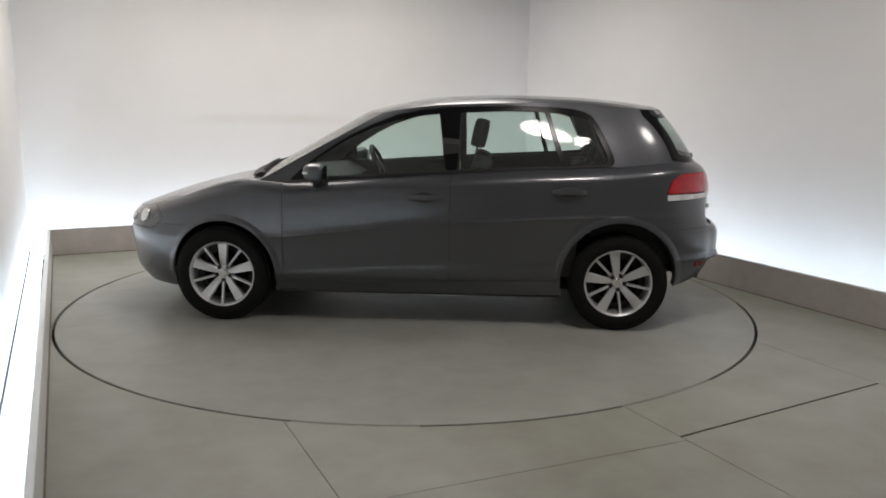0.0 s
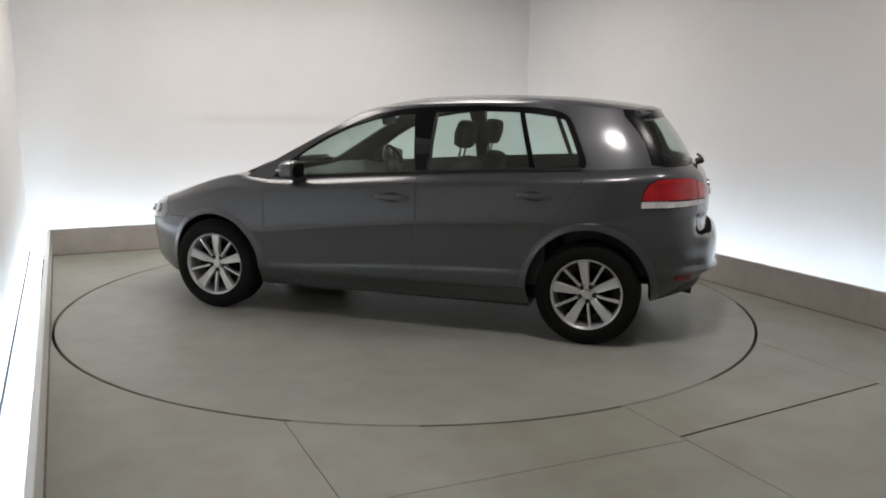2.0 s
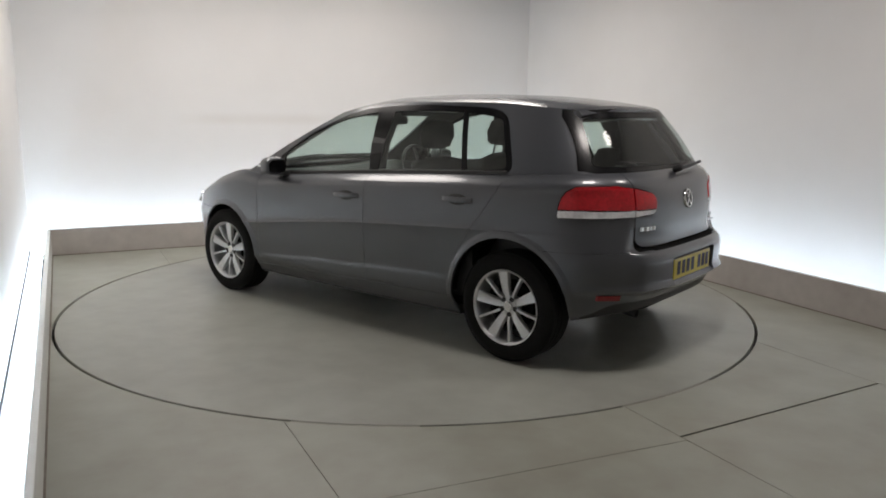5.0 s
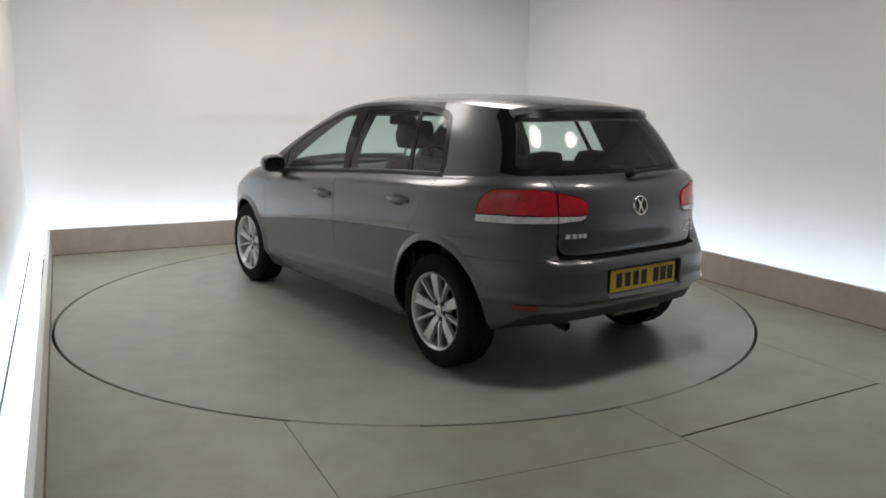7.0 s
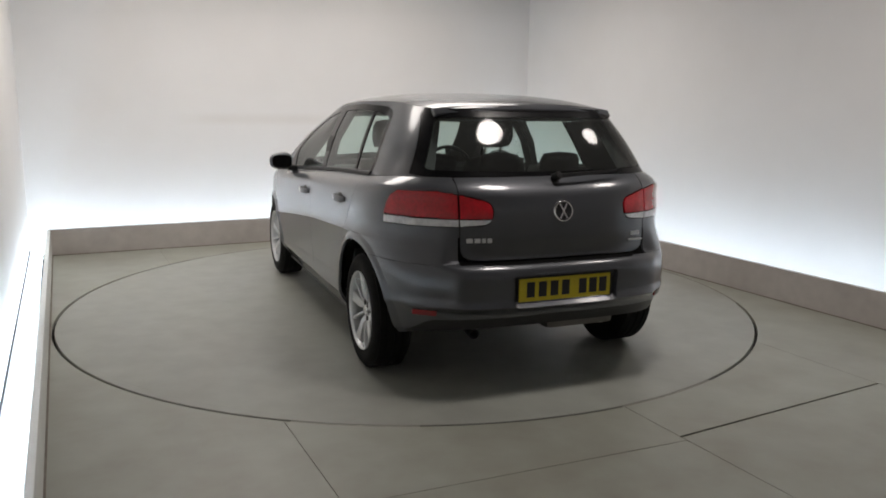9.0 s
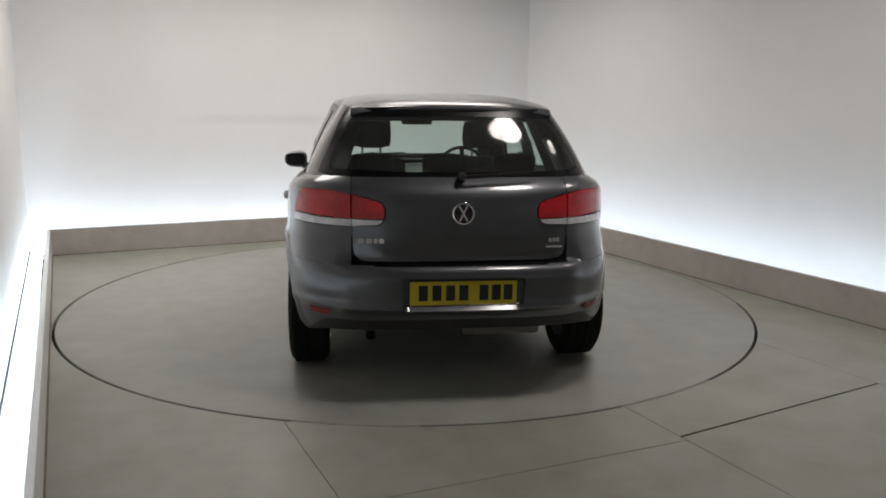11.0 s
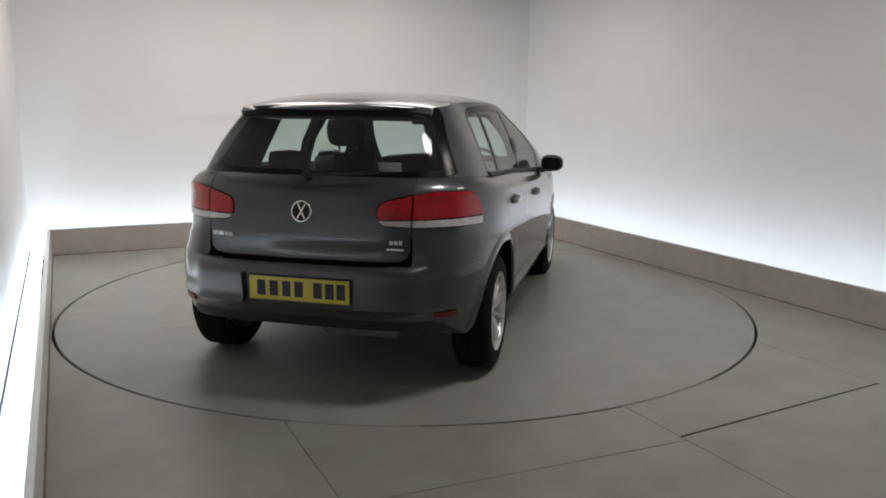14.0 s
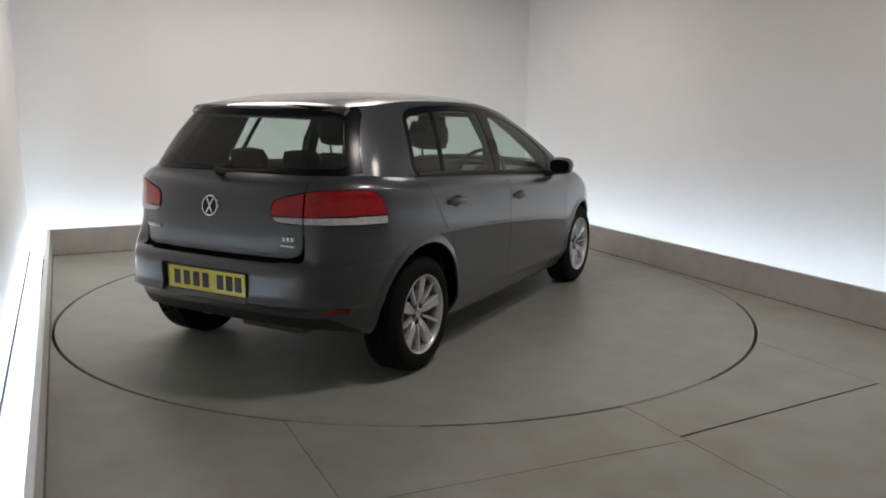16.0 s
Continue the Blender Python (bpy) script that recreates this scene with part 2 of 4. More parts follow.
def sealant():
    """A bead of grubby sealant along the foot of each kerb."""
    for lo, hi in (((-KX, -6.9, 0.0005), (-KX + 0.009, KB - 0.012, 0.006)), ((-KX, KB - 0.010, 0.0005), (KX, KB - 0.0005, 0.006)),
                   ((KX - 0.009, -6.9, 0.0005), (KX, KB - 0.012, 0.006))):
        ob = tagged(part("trim", boxed(lo, hi, 0.002), M_SEAL), "grubby brown sealant bead along the kerb foot", "sealant", kind="structure")
        if hi[0] < 0:
            aslant(ob)


def strip_light(name, lo, hi, diffuser=M_LED):
    root = tagged(new(name), "long white light strip lying behind the kerb", "strip light", group="strip lights")
    root.location = Vector(((lo[0] + hi[0]) / 2, (lo[1] + hi[1]) / 2, lo[2]))
    off = root.location
    L, H = Vector(lo) - off, Vector(hi) - off
    part("housing", boxed(L, (H.x, H.y, L.z + 0.015)), M_ALLOY, root, "aluminium channel")
    d = Vector((0.006, 0.006, 0))
    part("diffuser", boxed(L + d + Vector((0, 0, 0.0155)), H - d, 0.003), diffuser, root, "glowing white diffuser")
    return root


def ceiling_lamp(x, y, watts, r):
    root = tagged(new("ceiling_lamp"), "round white surface-mounted ceiling lamp, lit, out of view", "ceiling lamp", group="ceiling lamps")
    root.location = (x, y, CEIL)
    part("rim", lathe([(r + 0.02, 0), (r + 0.02, -0.05), (r + 0.005, -0.055), (r, -0.04)], 40), M_CEIL, root, smooth=40)
    part("diffuser", lathe([(r, -0.04), (r * 0.6, -0.046), (0.0001, -0.05)], 40), M_LAMP, root, "glowing diffuser", smooth=40)
    lamp = bpy.data.lights.new("ceiling_lamp_light", "AREA")
    lamp.shape, lamp.size, lamp.energy, lamp.color = "DISK", 2 * r - 0.02, watts, (1.0, 0.92, 0.872)
    ob = new("ceiling_lamp_light", lamp)
    ob.location = (x, y, CEIL - 0.06)


room()
wall_gap()
sealant()
aslant(strip_light("strip_light", (-2.59, -4.3, 0.02), (-2.56, WB - 0.08, 0.05), M_LED_NEAR))
strip_light("strip_light", (-KX + 0.06, 2.812, 0.02), (KX, 2.842, 0.05))
strip_light("strip_light", (2.557, -4.3, 0.02), (2.587, 2.79, 0.05))
# First two mirror in the rear window; last two are unseen added fill lamps.
for lx, ly, lw, lr in ((0.14, -2.45, 23.0, 0.29), (1.72, -2.45, 10.0, 0.24), (-1.1, 1.1, 21.0, 0.85), (0.9, 1.3, 12.5, 0.85)):
    ceiling_lamp(lx, ly, lw, lr)


# ---- floor panels and turntable ----
def floor_panels():
    floor = tagged(new("floor"), "worn grey-green painted floor panels round the turntable", "floor", kind="structure")
    R, g = R_DISC + 0.011, 0.0017
    # columns split by the joints that run away from the turntable
    cols = [-KX, -1.492, 0.046, 1.49, KX]

    def slope(y, x):
        """The two cross joints before the turntable run slightly aslant."""
        return 0.056 * (x - 0.768) if y == -2.79 else -0.060 * (x + 0.72) if y == -2.82 else 0.0

    def cell(x0, x1, y0, y1, wide=0.0):
        """A panel with the round opening taken out of it."""
        bm = bmesh.new()
        xs = sorted({*np.linspace(x0 + g, x1 - g, 40), *[e * R * math.cos(radians(q)) for e in (1, -1) for q in np.linspace(0, 12, 25) if x0 + g < e * R * math.cos(radians(q)) < x1 - g]})
        up, dn = [], []
        for x in xs:
            c = math.sqrt(max(0.0, R * R - x * x)) if abs(x) < R else 0.0
            lo, hi = y0 + g + wide + slope(y0, x), y1 - g + slope(y1, x)
            if y1 <= 0.01:
                hi = min(hi, -c) if c else hi
            else:
                lo = max(lo, c) if c else lo
            if hi - lo < 0.002:
                lo = hi = (min(hi, -c) if y1 <= 0.01 else max(lo, c))
            up.append(hi)
            dn.append(lo)
        top = [(bm.verts.new((x, b, 0.0)), bm.verts.new((x, a, 0.0))) for x, a, b in zip(xs, up, dn)]
        for (a, b), (c, d) in zip(top, top[1:]):
            if (b.co - a.co).length < 1e-4 and (d.co - c.co).length < 1e-4:
                continue
            bm.faces.new((a, c, d, b))
        bmesh.ops.remove_doubles(bm, verts=bm.verts, dist=1e-4)
        loose = [v for v in bm.verts if not v.link_faces]
        bmesh.ops.delete(bm, geom=loose, context="VERTS")
        if not bm.faces:
            bm.free()
            return
        ext = bmesh.ops.extrude_face_region(bm, geom=list(bm.faces))["geom"]
        for v in ext:
            if isinstance(v, bmesh.types.BMVert):
                v.co.z -= 0.025
        bmesh.ops.recalc_face_normals(bm, faces=bm.faces)
        part("floor_panel", bm, M_FLOOR, floor)
    rows = {0: [(FRONT, -4.2), (-4.2, 0.0), (0.0, KB)], 1: [(FRONT, -5.3), (-5.3, -2.82), (-2.82, 0.0), (0.0, KB)],
            2: [(FRONT, -5.2), (-5.2, -2.79), (-2.79, 0.0), (0.0, KB)], 3: [(FRONT, -4.4), (-4.4, 0.0), (0.0, KB)]}
    for i in range(4):
        for y0, y1 in rows[i]:
            cell(cols[i], cols[i + 1], y0, y1, 0.010 if i == 2 and y0 == -2.79 else 0.0)
    # packed dust closes stretches of the gap round the turntable
    for a0, a1 in ((-127, -113), (-89, -73), (-28, 42), (82, 122)):
        bm = bmesh.new()
        rows = []
        n = (a1 - a0) // 2 + 1
        for r, z in ((R_DISC - 0.0062, -0.0026), (R_DISC + 0.003, -0.0014), (R, -0.0006)):
            rows.append([Vector((r * math.cos(q), r * math.sin(q), z)) for q in [radians(a0 + (a1 - a0) * k / n) for k in range(n + 1)]])
        grid(bm, rows)
        part("joint_filler", bm, M_DUST, floor, "packed pale dust in the joint")


floor_panels()
turntable = tagged(new("turntable"), "large round grey painted car turntable flush with the floor", "turntable")
part("deck", lathe([(0.0001, 0.0), (R_DISC - 0.06, 0.0), (R_DISC - 0.0605, -0.028)], 160), M_DISC, turntable, smooth=30)
part("edge_ring", lathe([(R_DISC - 0.0598, -0.028), (R_DISC - 0.0598, 0.0), (R_DISC - 0.010, 0.0), (R_DISC - 0.007, -0.003), (R_DISC - 0.007, -0.028)], 160), M_DISC, turntable, "painted steel edge ring", smooth=30)


# ---- the car ----
# car space: x forwards, y to its left, z up, origin on the floor at the middle of the wheelbase
OFF = Vector((-0.117, -0.055, 0.0))    # where the car stands on the turntable
WB2, HUB_Z, TYRE_R = 1.289, 0.314, 0.314
car = tagged(new("car"), "dark grey metallic five-door hatchback parked on the turntable", "car")

side_w = smooth_line([(0.16, 0.76), (0.21, 0.80), (0.28, 0.842), (0.33, 0.866), (0.36, 0.869), (0.46, 0.874), (0.54, 0.878), (0.62, 0.8815), (0.68, 0.8830), (0.74, 0.8835), (0.80, 0.8825), (0.90, 0.879), (1.0, 0.868), (1.1, 0.85)])
crease_z = smooth_line([(2.1, 0.555), (0.90, 0.572), (0.64, 0.602), (0.31, 0.638), (-0.08, 0.676), (-0.60, 0.713), (-1.3, 0.745), (-2.1, 0.752)])
lower_z = smooth_line([(2.1, 0.33), (0.83, 0.345), (0.33, 0.378), (-0.15, 0.404), (-0.80, 0.430), (-1.5, 0.440), (-2.1, 0.445)])
rear_x = smooth_line([(0.25, 1.85), (0.32, 1.915), (0.38, 1.952), (0.44, 1.998), (0.453, 2.028), (0.463, 2.041), (0.475, 2.037), (0.50, 2.026), (0.60, 2.027), (0.64, 2.018), (0.662, 1.998), (0.678, 1.955), (0.70, 1.950), (0.80, 1.962), (0.90, 1.958), (0.98, 1.938), (1.04, 1.905), (1.09, 1.865)])
flank_x = smooth_line([(0.25, 1.84), (0.32, 1.905), (0.38, 1.945), (0.44, 1.980), (0.453, 2.000), (0.463, 2.011), (0.475, 2.008), (0.50, 2.001), (0.54, 2.006), (0.62, 2.000), (0.70, 1.984), (0.80, 1.972), (0.90, 1.958), (0.98, 1.938), (1.04, 1.905), (1.09, 1.865)])
front_x = smooth_line([(0.18, 2.02), (0.30, 2.10), (0.42, 2.115), (0.55, 2.13), (0.65, 2.115), (0.72, 2.08), (0.80, 2.01)])
rear_n = smooth_line([(0.3, 3.8), (0.60, 3.7), (0.80, 3.1), (0.95, 3.2), (1.08, 4.0)])
belt_z = smooth_line([(-2.0, 1.082), (-1.7, 1.075), (-1.23, 1.050), (-0.57, 1.018), (0.15, 0.972), (0.60, 0.940), (0.87, 0.922), (1.04, 0.935), (1.24, 0.912), (1.476, 0.862), (1.68, 0.803), (1.84, 0.752), (2.0, 0.716), (2.16, 0.70)])
sill_z = smooth_line([(-2.05, 0.350), (-1.85, 0.325), (-1.60, 0.268), (-1.2, 0.225), (-0.9, 0.215), (0.9, 0.205), (1.6, 0.19), (2.16, 0.20)])
roof_z = smooth_line([(0.48, 1.362), (0.41, 1.386), (0.34, 1.402), (0.16, 1.440), (-0.17, 1.484), (-0.58, 1.498), (-0.99, 1.490), (-1.39, 1.459), (-1.65, 1.424)])
X0R, X0F = 1.0, 0.9
NR, NS, NF, NV = 44, 76, 36, 80
V_LOW, V_CREASE = 16 / 80, 44 / 80
ARCHES = ((1.282, 0.318, 0.352), (-1.289, 0.338, 0.371))


def level(nx, v):
    """Height on the body side: v runs from the sill over the lower and upper creases to the belt."""
    zt, zb = belt_z(nx), sill_z(nx)
    zl, zc = max(lower_z(nx), zb + 0.06), crease_z(nx)
    zc = max(min(zc, zt - 0.08), zl + 0.05)
    return float(np.interp(v, [0, V_LOW, V_CREASE, 1], [zb, zl, zc, zt])), zc, zt


def along(kind, a):
    if kind == "side":
        return a
    if kind == "rear":
        return -(X0R + 0.95 * math.sin(a) ** (2 / 3.2))
    return X0F + 1.22 * math.sin(a) ** (2 / 2.9)


def body_point(kind, a, v):
    """Lower body: kind front, side or rear; a along it, v from sill to belt."""
    nx = along(kind, a)
    z, zc, zt = level(nx, v)
    g = max(0.0, 1 - (zt - z) / 0.085) ** 2.2
    w = side_w(z) * (1 - 0.012 * (nx / 1.5) ** 2) - (0.078 - 0.030 * min(1.0, max(0.0, (nx - 0.55) / 0.5))) * g
    # sharp ridge along the doors, fading out behind the rear arch and before the front one
    u = z - zc
    ridge = 0.0105 * min(1.0, max(0.0, (1.95 - abs(nx)) / 0.9))
    w += ridge * (math.exp(-u / 0.019) if u >= 0 else math.exp(u / 0.060))
    if kind == "side":
        x, y = nx, w
    elif kind == "rear":
        n = rear_n(z)
        k = min(1.0, max(0.0, (a - 0.96) / 0.17))
        k = k * k * (3 - 2 * k)
        rx = rear_x(z) * k + flank_x(z) * (1 - k)
        x, y = -(X0R + (rx - 0.035 * g - X0R) * math.sin(a) ** (2 / n)), w * max(0.0, math.cos(a)) ** (2 / n)
    else:
        n = 2.9
        x, y = X0F + (front_x(z) - 0.03 * g - X0F) * math.sin(a) ** (2 / n), w * max(0.0, math.cos(a)) ** (2 / n)
    # hollow along the lower doors
    if abs(x) < 1.0:
        h = z - lower_z(x) - 0.012
        y -= 0.0045 * math.exp(-(h / (0.075 if h > 0 else 0.016)) ** 2) * min(1.0, (1.0 - abs(x)) / 0.25)
    return Vector((x, y, z))


def flare(bm):
    """Raises a flat lip with a crisp outer edge round each wheel arch."""
    for ax, az, ar in ARCHES:
        for v in bm.verts:
            d = math.hypot(v.co.x - ax, v.co.z - az) - ar
            if d < 0.06 and v.co.y > 0.5 and v.co.z > 0.2:
                q = min(1.0, max(0.0, (d - 0.020) / 0.022))
                fade = min(1.0, (v.co.z - 0.2) / 0.14)
                v.co.y += fade * (0.0095 * (1 - q) + 0.003 * max(0.0, 1 - d / 0.020))


def ring_params():
    """From the nose round the left side to the tail."""
    out = [("front", math.pi / 2 * (1 - k / NF), 0) for k in range(NF)]
    out += [("side", X0F + (-X0R - X0F) * k / NS, 0) for k in range(NS)]
    out += [("rear", math.pi / 2 * k / NR, 0) for k in range(NR + 1)]
    return out


PARAMS = ring_params()


def cut(bm, poly, axes=(0, 2), where=None, closed=True):
    """Adds edges along a polygon drawn in two of the axes."""
    a, b = axes
    c = 3 - a - b
    n = len(poly)
    for i in range(n if closed else n - 1):
        p, q = poly[i], poly[(i + 1) % n]
        dx, dy = q[0] - p[0], q[1] - p[1]
        L = math.hypot(dx, dy)
        if L < 1e-6:
            continue
        no, co = [0, 0, 0], [0, 0, 0]
        no[a], no[b] = -dy / L, dx / L
        co[a], co[b] = p
        lo0, hi0 = min(p[0], q[0]) - 0.065, max(p[0], q[0]) + 0.065
        lo1, hi1 = min(p[1], q[1]) - 0.065, max(p[1], q[1]) + 0.065
        fs = []
        for f in bm.faces:
            m = f.calc_center_median()
            if lo0 < m[a] < hi0 and lo1 < m[b] < hi1 and (where is None or where(m)):
                fs.append(f)
        geo = set(fs)
        for f in fs:
            geo.update(f.edges)
            geo.update(f.verts)
        if geo:
            bmesh.ops.bisect_plane(bm, geom=list(geo), dist=0.0004, plane_co=co, plane_no=no)


def inside(poly, u, v):
    hit = False
    j = len(poly) - 1
    for i in range(len(poly)):
        (x1, y1), (x2, y2) = poly[i], poly[j]
        if (y1 > v) != (y2 > v) and u < (x2 - x1) * (v - y1) / (y2 - y1) + x1:
            hit = not hit
        j = i
    return hit


def circle(cx, cz, r, n=36):
    return [(cx + r * math.cos(2 * math.pi * k / n), cz + r * math.sin(2 * math.pi * k / n)) for k in range(n)]


def rounded(poly, r=0.03, k=4):
    """The polygon with its corners rounded."""
    out = []
    n = len(poly)
    for i in range(n):
        p0, p, p1 = Vector(poly[i - 1]), Vector(poly[i]), Vector(poly[(i + 1) % n])
        a, b = p0 - p, p1 - p
        ra, rb = min(r, a.length * 0.45), min(r, b.length * 0.45)
        A, B = p + a.normalized() * ra, p + b.normalized() * rb
        for s in range(k + 1):
            t = s / k
            q = A * (1 - t) ** 2 + p * 2 * t * (1 - t) + B * t * t
            out.append((q.x, q.y))
    return out


def split(bm, classify):
    """Groups faces by the name that classify() gives; None drops them."""
    groups = {}
    for f in bm.faces:
        m = f.calc_center_median()
        key = classify(m, f)
        if key:
            groups.setdefault(key, []).append([v.co.copy() for v in f.verts])
    return groups


def panel(faces, mirror="", gap=0.0016, depth=0.014, out=0.0):
    """A body panel from face corners: joined, gap drawn in round its rim, rim turned inwards. mirror: '' left, 'R' right, 'B' both halves joined."""
    bm = bmesh.new()
    flips = {"": (1,), "R": (-1,), "B": (1, -1)}[mirror]
    for sgn in flips:
        for corners in faces:
            pts = [Vector((p.x, p.y * sgn, p.z)) for p in corners]
            if sgn < 0:
                pts.reverse()
            bm.faces.new([bm.verts.new(p) for p in pts])
    bmesh.ops.remove_doubles(bm, verts=bm.verts, dist=0.0009)
    bmesh.ops.dissolve_degenerate(bm, edges=bm.edges, dist=0.0005)
    bm.normal_update()
    mid = Vector((-0.2, 0, 0.6))
    if sum((f.calc_center_median() - mid).dot(f.normal) * f.calc_area() for f in bm.faces) < 0:
        bmesh.ops.reverse_faces(bm, faces=bm.faces)
        bm.normal_update()
    if out:
        for v, n in [(v, v.normal.copy()) for v in bm.verts]:
            v.co += n * out
    rim = [e for e in bm.edges if len(e.link_faces) == 1]
    move = {}
    for e in rim:
        f = e.link_faces[0]
        d = (e.verts[1].co - e.verts[0].co)
        if d.length < 1e-6:
            continue
        s = f.normal.cross(d.normalized())
        if s.dot(f.calc_center_median() - e.verts[0].co) < 0:
            s = -s
        for v in e.verts:
            move.setdefault(v, []).append(s)
    norms = {v: v.normal.copy() for v in move}
    if gap:
        for v, ds in move.items():
            t = sum(ds, Vector())
            if mirror == "B" and abs(v.co.y) < 1e-4:
                t.y = 0
            if t.length > 1e-6:
                v.co += t.normalized() * gap
    if depth:
        ext = bmesh.ops.extrude_edge_only(bm, edges=rim)["geom"]
        newv = [g for g in ext if isinstance(g, bmesh.types.BMVert)]
        old = {tuple(round(c, 6) for c in v.co): n for v, n in norms.items()}
        for v in newv:
            n = old.get(tuple(round(c, 6) for c in v.co))
            if n is not None:
                v.co -= n * depth
    return bm


def lower_body():
    rows = []
    for j in range(NV + 1):
        rows.append([body_point(k, a, j / NV) for k, a, _ in PARAMS])
    bm = bmesh.new()
    grid(bm, rows)
    bmesh.ops.remove_doubles(bm, verts=bm.verts, dist=0.0003)
    return bm, rows[-1]


FRONT_DOOR = [(0.872, 0.96), (0.874, 0.60), (0.880, 0.268), (-0.205, 0.307), (-0.207, 1.03)]
REAR_DOOR = [(-0.207, 1.03), (-0.205, 0.307), (-0.885, 0.325), (-0.905, 0.40), (-0.925, 0.50), (-0.960, 0.598), (-1.04, 0.722), (-1.125, 0.828), (-1.22, 0.964), (-1.262, 1.07)]
TAIL_LAMP = rounded([(0.368, 0.940), (0.372, 0.885), (0.400, 0.857), (0.55, 0.848), (0.95, 0.840), (0.95, 1.008), (0.62, 1.018), (0.50, 0.998), (0.392, 0.972)], 0.03)
TAILGATE = rounded([(-0.2, 0.683), (0.528, 0.683), (0.532, 1.25), (-0.2, 1.25)], 0.07, 6)
HEAD_LAMP = rounded([(1.695, 0.675), (1.77, 0.59), (2.14, 0.59), (2.14, 0.69), (1.93, 0.722), (1.77, 0.750)], 0.05)
LOW_GRILLE = rounded([(-0.2, 0.25), (0.52, 0.25), (0.48, 0.42), (-0.2, 0.42)], 0.03)
TOP_GRILLE = rounded([(-0.2, 0.60), (0.40, 0.60), (0.44, 0.672), (-0.2, 0.672)], 0.02)
# Lower bumper outline, coloured near-black for the shade under its curve.
BUMPER_SHADE = rounded([(-0.2, 0.25), (0.80, 0.25), (0.66, 0.392), (-0.2, 0.400)], 0.05)
RECESS = rounded([(-0.2, 0.458), (0.290, 0.458), (0.300, 0.616), (-0.2, 0.616)], 0.025)


def build_lower():
    bm, rim = lower_body()
    for ax, az, ar in ARCHES:
        for lip in (0.0, 0.020, 0.042):
            cut(bm, circle(ax, az, ar + lip, 48), where=lambda m: m.y > 0.3)
    flare(bm)
    cut(bm, FRONT_DOOR)
    cut(bm, REAR_DOOR)
    cut(bm, [(1.0, 0.264), (-0.06, 0.302), (-1.0, 0.328)], closed=False)
    rear = lambda m: m.x < -1.25
    cut(bm, TAIL_LAMP, (1, 2), rear)
    cut(bm, [(-1.585, 0.82), (-1.575, 0.855), (-1.577, 0.90), (-1.590, 0.95), (-1.612, 0.985), (-1.67, 1.02)], closed=False, where=rear)
    cut(bm, [(0.3, 0.886), (1.0, 0.886)], (1, 2), rear, closed=False)
    cut(bm, TAILGATE, (1, 2), lambda m: m.x < -1.5)
    cut(bm, [(0.535, 0.66), (0.535, 0.80)], (1, 2), lambda m: m.x < -1.5, closed=False)
    cut(bm, [(0.50, 0.668), (1.0, 0.662)], (1, 2), lambda m: m.x < -1.4, closed=False)
    cut(bm, [(-0.05, 0.665), (0.60, 0.665)], (1, 2), lambda m: m.x < -1.4, closed=False)
    cut(bm, [(0.0, 0.42), (1.0, 0.42)], (1, 2), lambda m: m.x < -1.6, closed=False)
    cut(bm, RECESS, (1, 2), lambda m: m.x < -1.8)
    cut(bm, BUMPER_SHADE, (1, 2), lambda m: m.x < -1.7)
    cut(bm, HEAD_LAMP)
    cut(bm, [(1.3, 0.63), (2.3, 0.63)], closed=False)
    for q in (LOW_GRILLE, TOP_GRILLE):
        cut(bm, q, (1, 2), lambda m: m.x > 1.8)

    def classify(m, f):
        for ax, az, ar in ARCHES:
            if math.hypot(m.x - ax, m.z - az) < ar and m.y > 0.4:
                return None
        if m.x < -1.4 and inside(TAIL_LAMP, m.y, m.z):
            lim = np.interp(m.z, [0.82, 0.855, 0.90, 0.95, 0.985, 1.02], [-1.585, -1.575, -1.577, -1.590, -1.612, -1.67])
            if m.x < lim or m.y < 0.6:
                return ("lamp_in" if m.y < 0.531 else "lamp_out") + ("_clear" if m.z < 0.886 else "_red")
        if m.x < -1.5 and inside(TAILGATE, m.y, m.z):
            return "tailgate"
        if m.x < -1.8 and inside(RECESS, m.y, m.z):
            return "plate_recess"
        if m.x < -1.7 and inside(BUMPER_SHADE, m.y, m.z):
            return "bumper_insert"
        if m.x < -1.3 and m.z < np.interp(m.y, [0, 0.5, 1.0], [0.665, 0.667, 0.662]):
            return "rear_bumper"
        if m.x < -1.5 and m.y < 0.535 and m.z < 0.80:
            return "gate_seal"
        if abs(m.x) < 1.0 and m.z < np.interp(m.x, [-1.0, -0.06, 1.0], [0.328, 0.302, 0.264]):
            return "sill"
        if inside(FRONT_DOOR, m.x, m.z):
            return "front_door"
        if inside(REAR_DOOR, m.x, m.z):
            return "rear_door"
        if m.x > 1.6 and inside(HEAD_LAMP, m.x, m.z) and m.y > 0.3:
            return "headlamp"
        if m.x > 1.8 and (inside(LOW_GRILLE, m.y, m.z) or inside(TOP_GRILLE, m.y, m.z)):
            return "grille" if m.z > 0.5 else "lower_grille"
        if m.x > 1.3 and m.z < 0.63:
            return "front_bumper"
        if m.x > 1.9:
            return "nose_panel"
        if m.x > 0.87:
            return "front_wing"
        return "rear_wing"
    return split(bm, classify), rim


def both(name, faces, material, parent, label="", **kw):
    return [part(name, panel(faces, s, **kw), material, parent, label, smooth=17 if material == M_PAINT else 38) for s in ("", "R")]


lower, RIM = build_lower()
body = new("body")
body.parent = car
body.location = OFF
for nm, gp in (("front_wing", 0.0012), ("rear_wing", 0.0007), ("sill", 0.0016)):
    both(nm, lower[nm], M_PAINT, body, gap=gp)
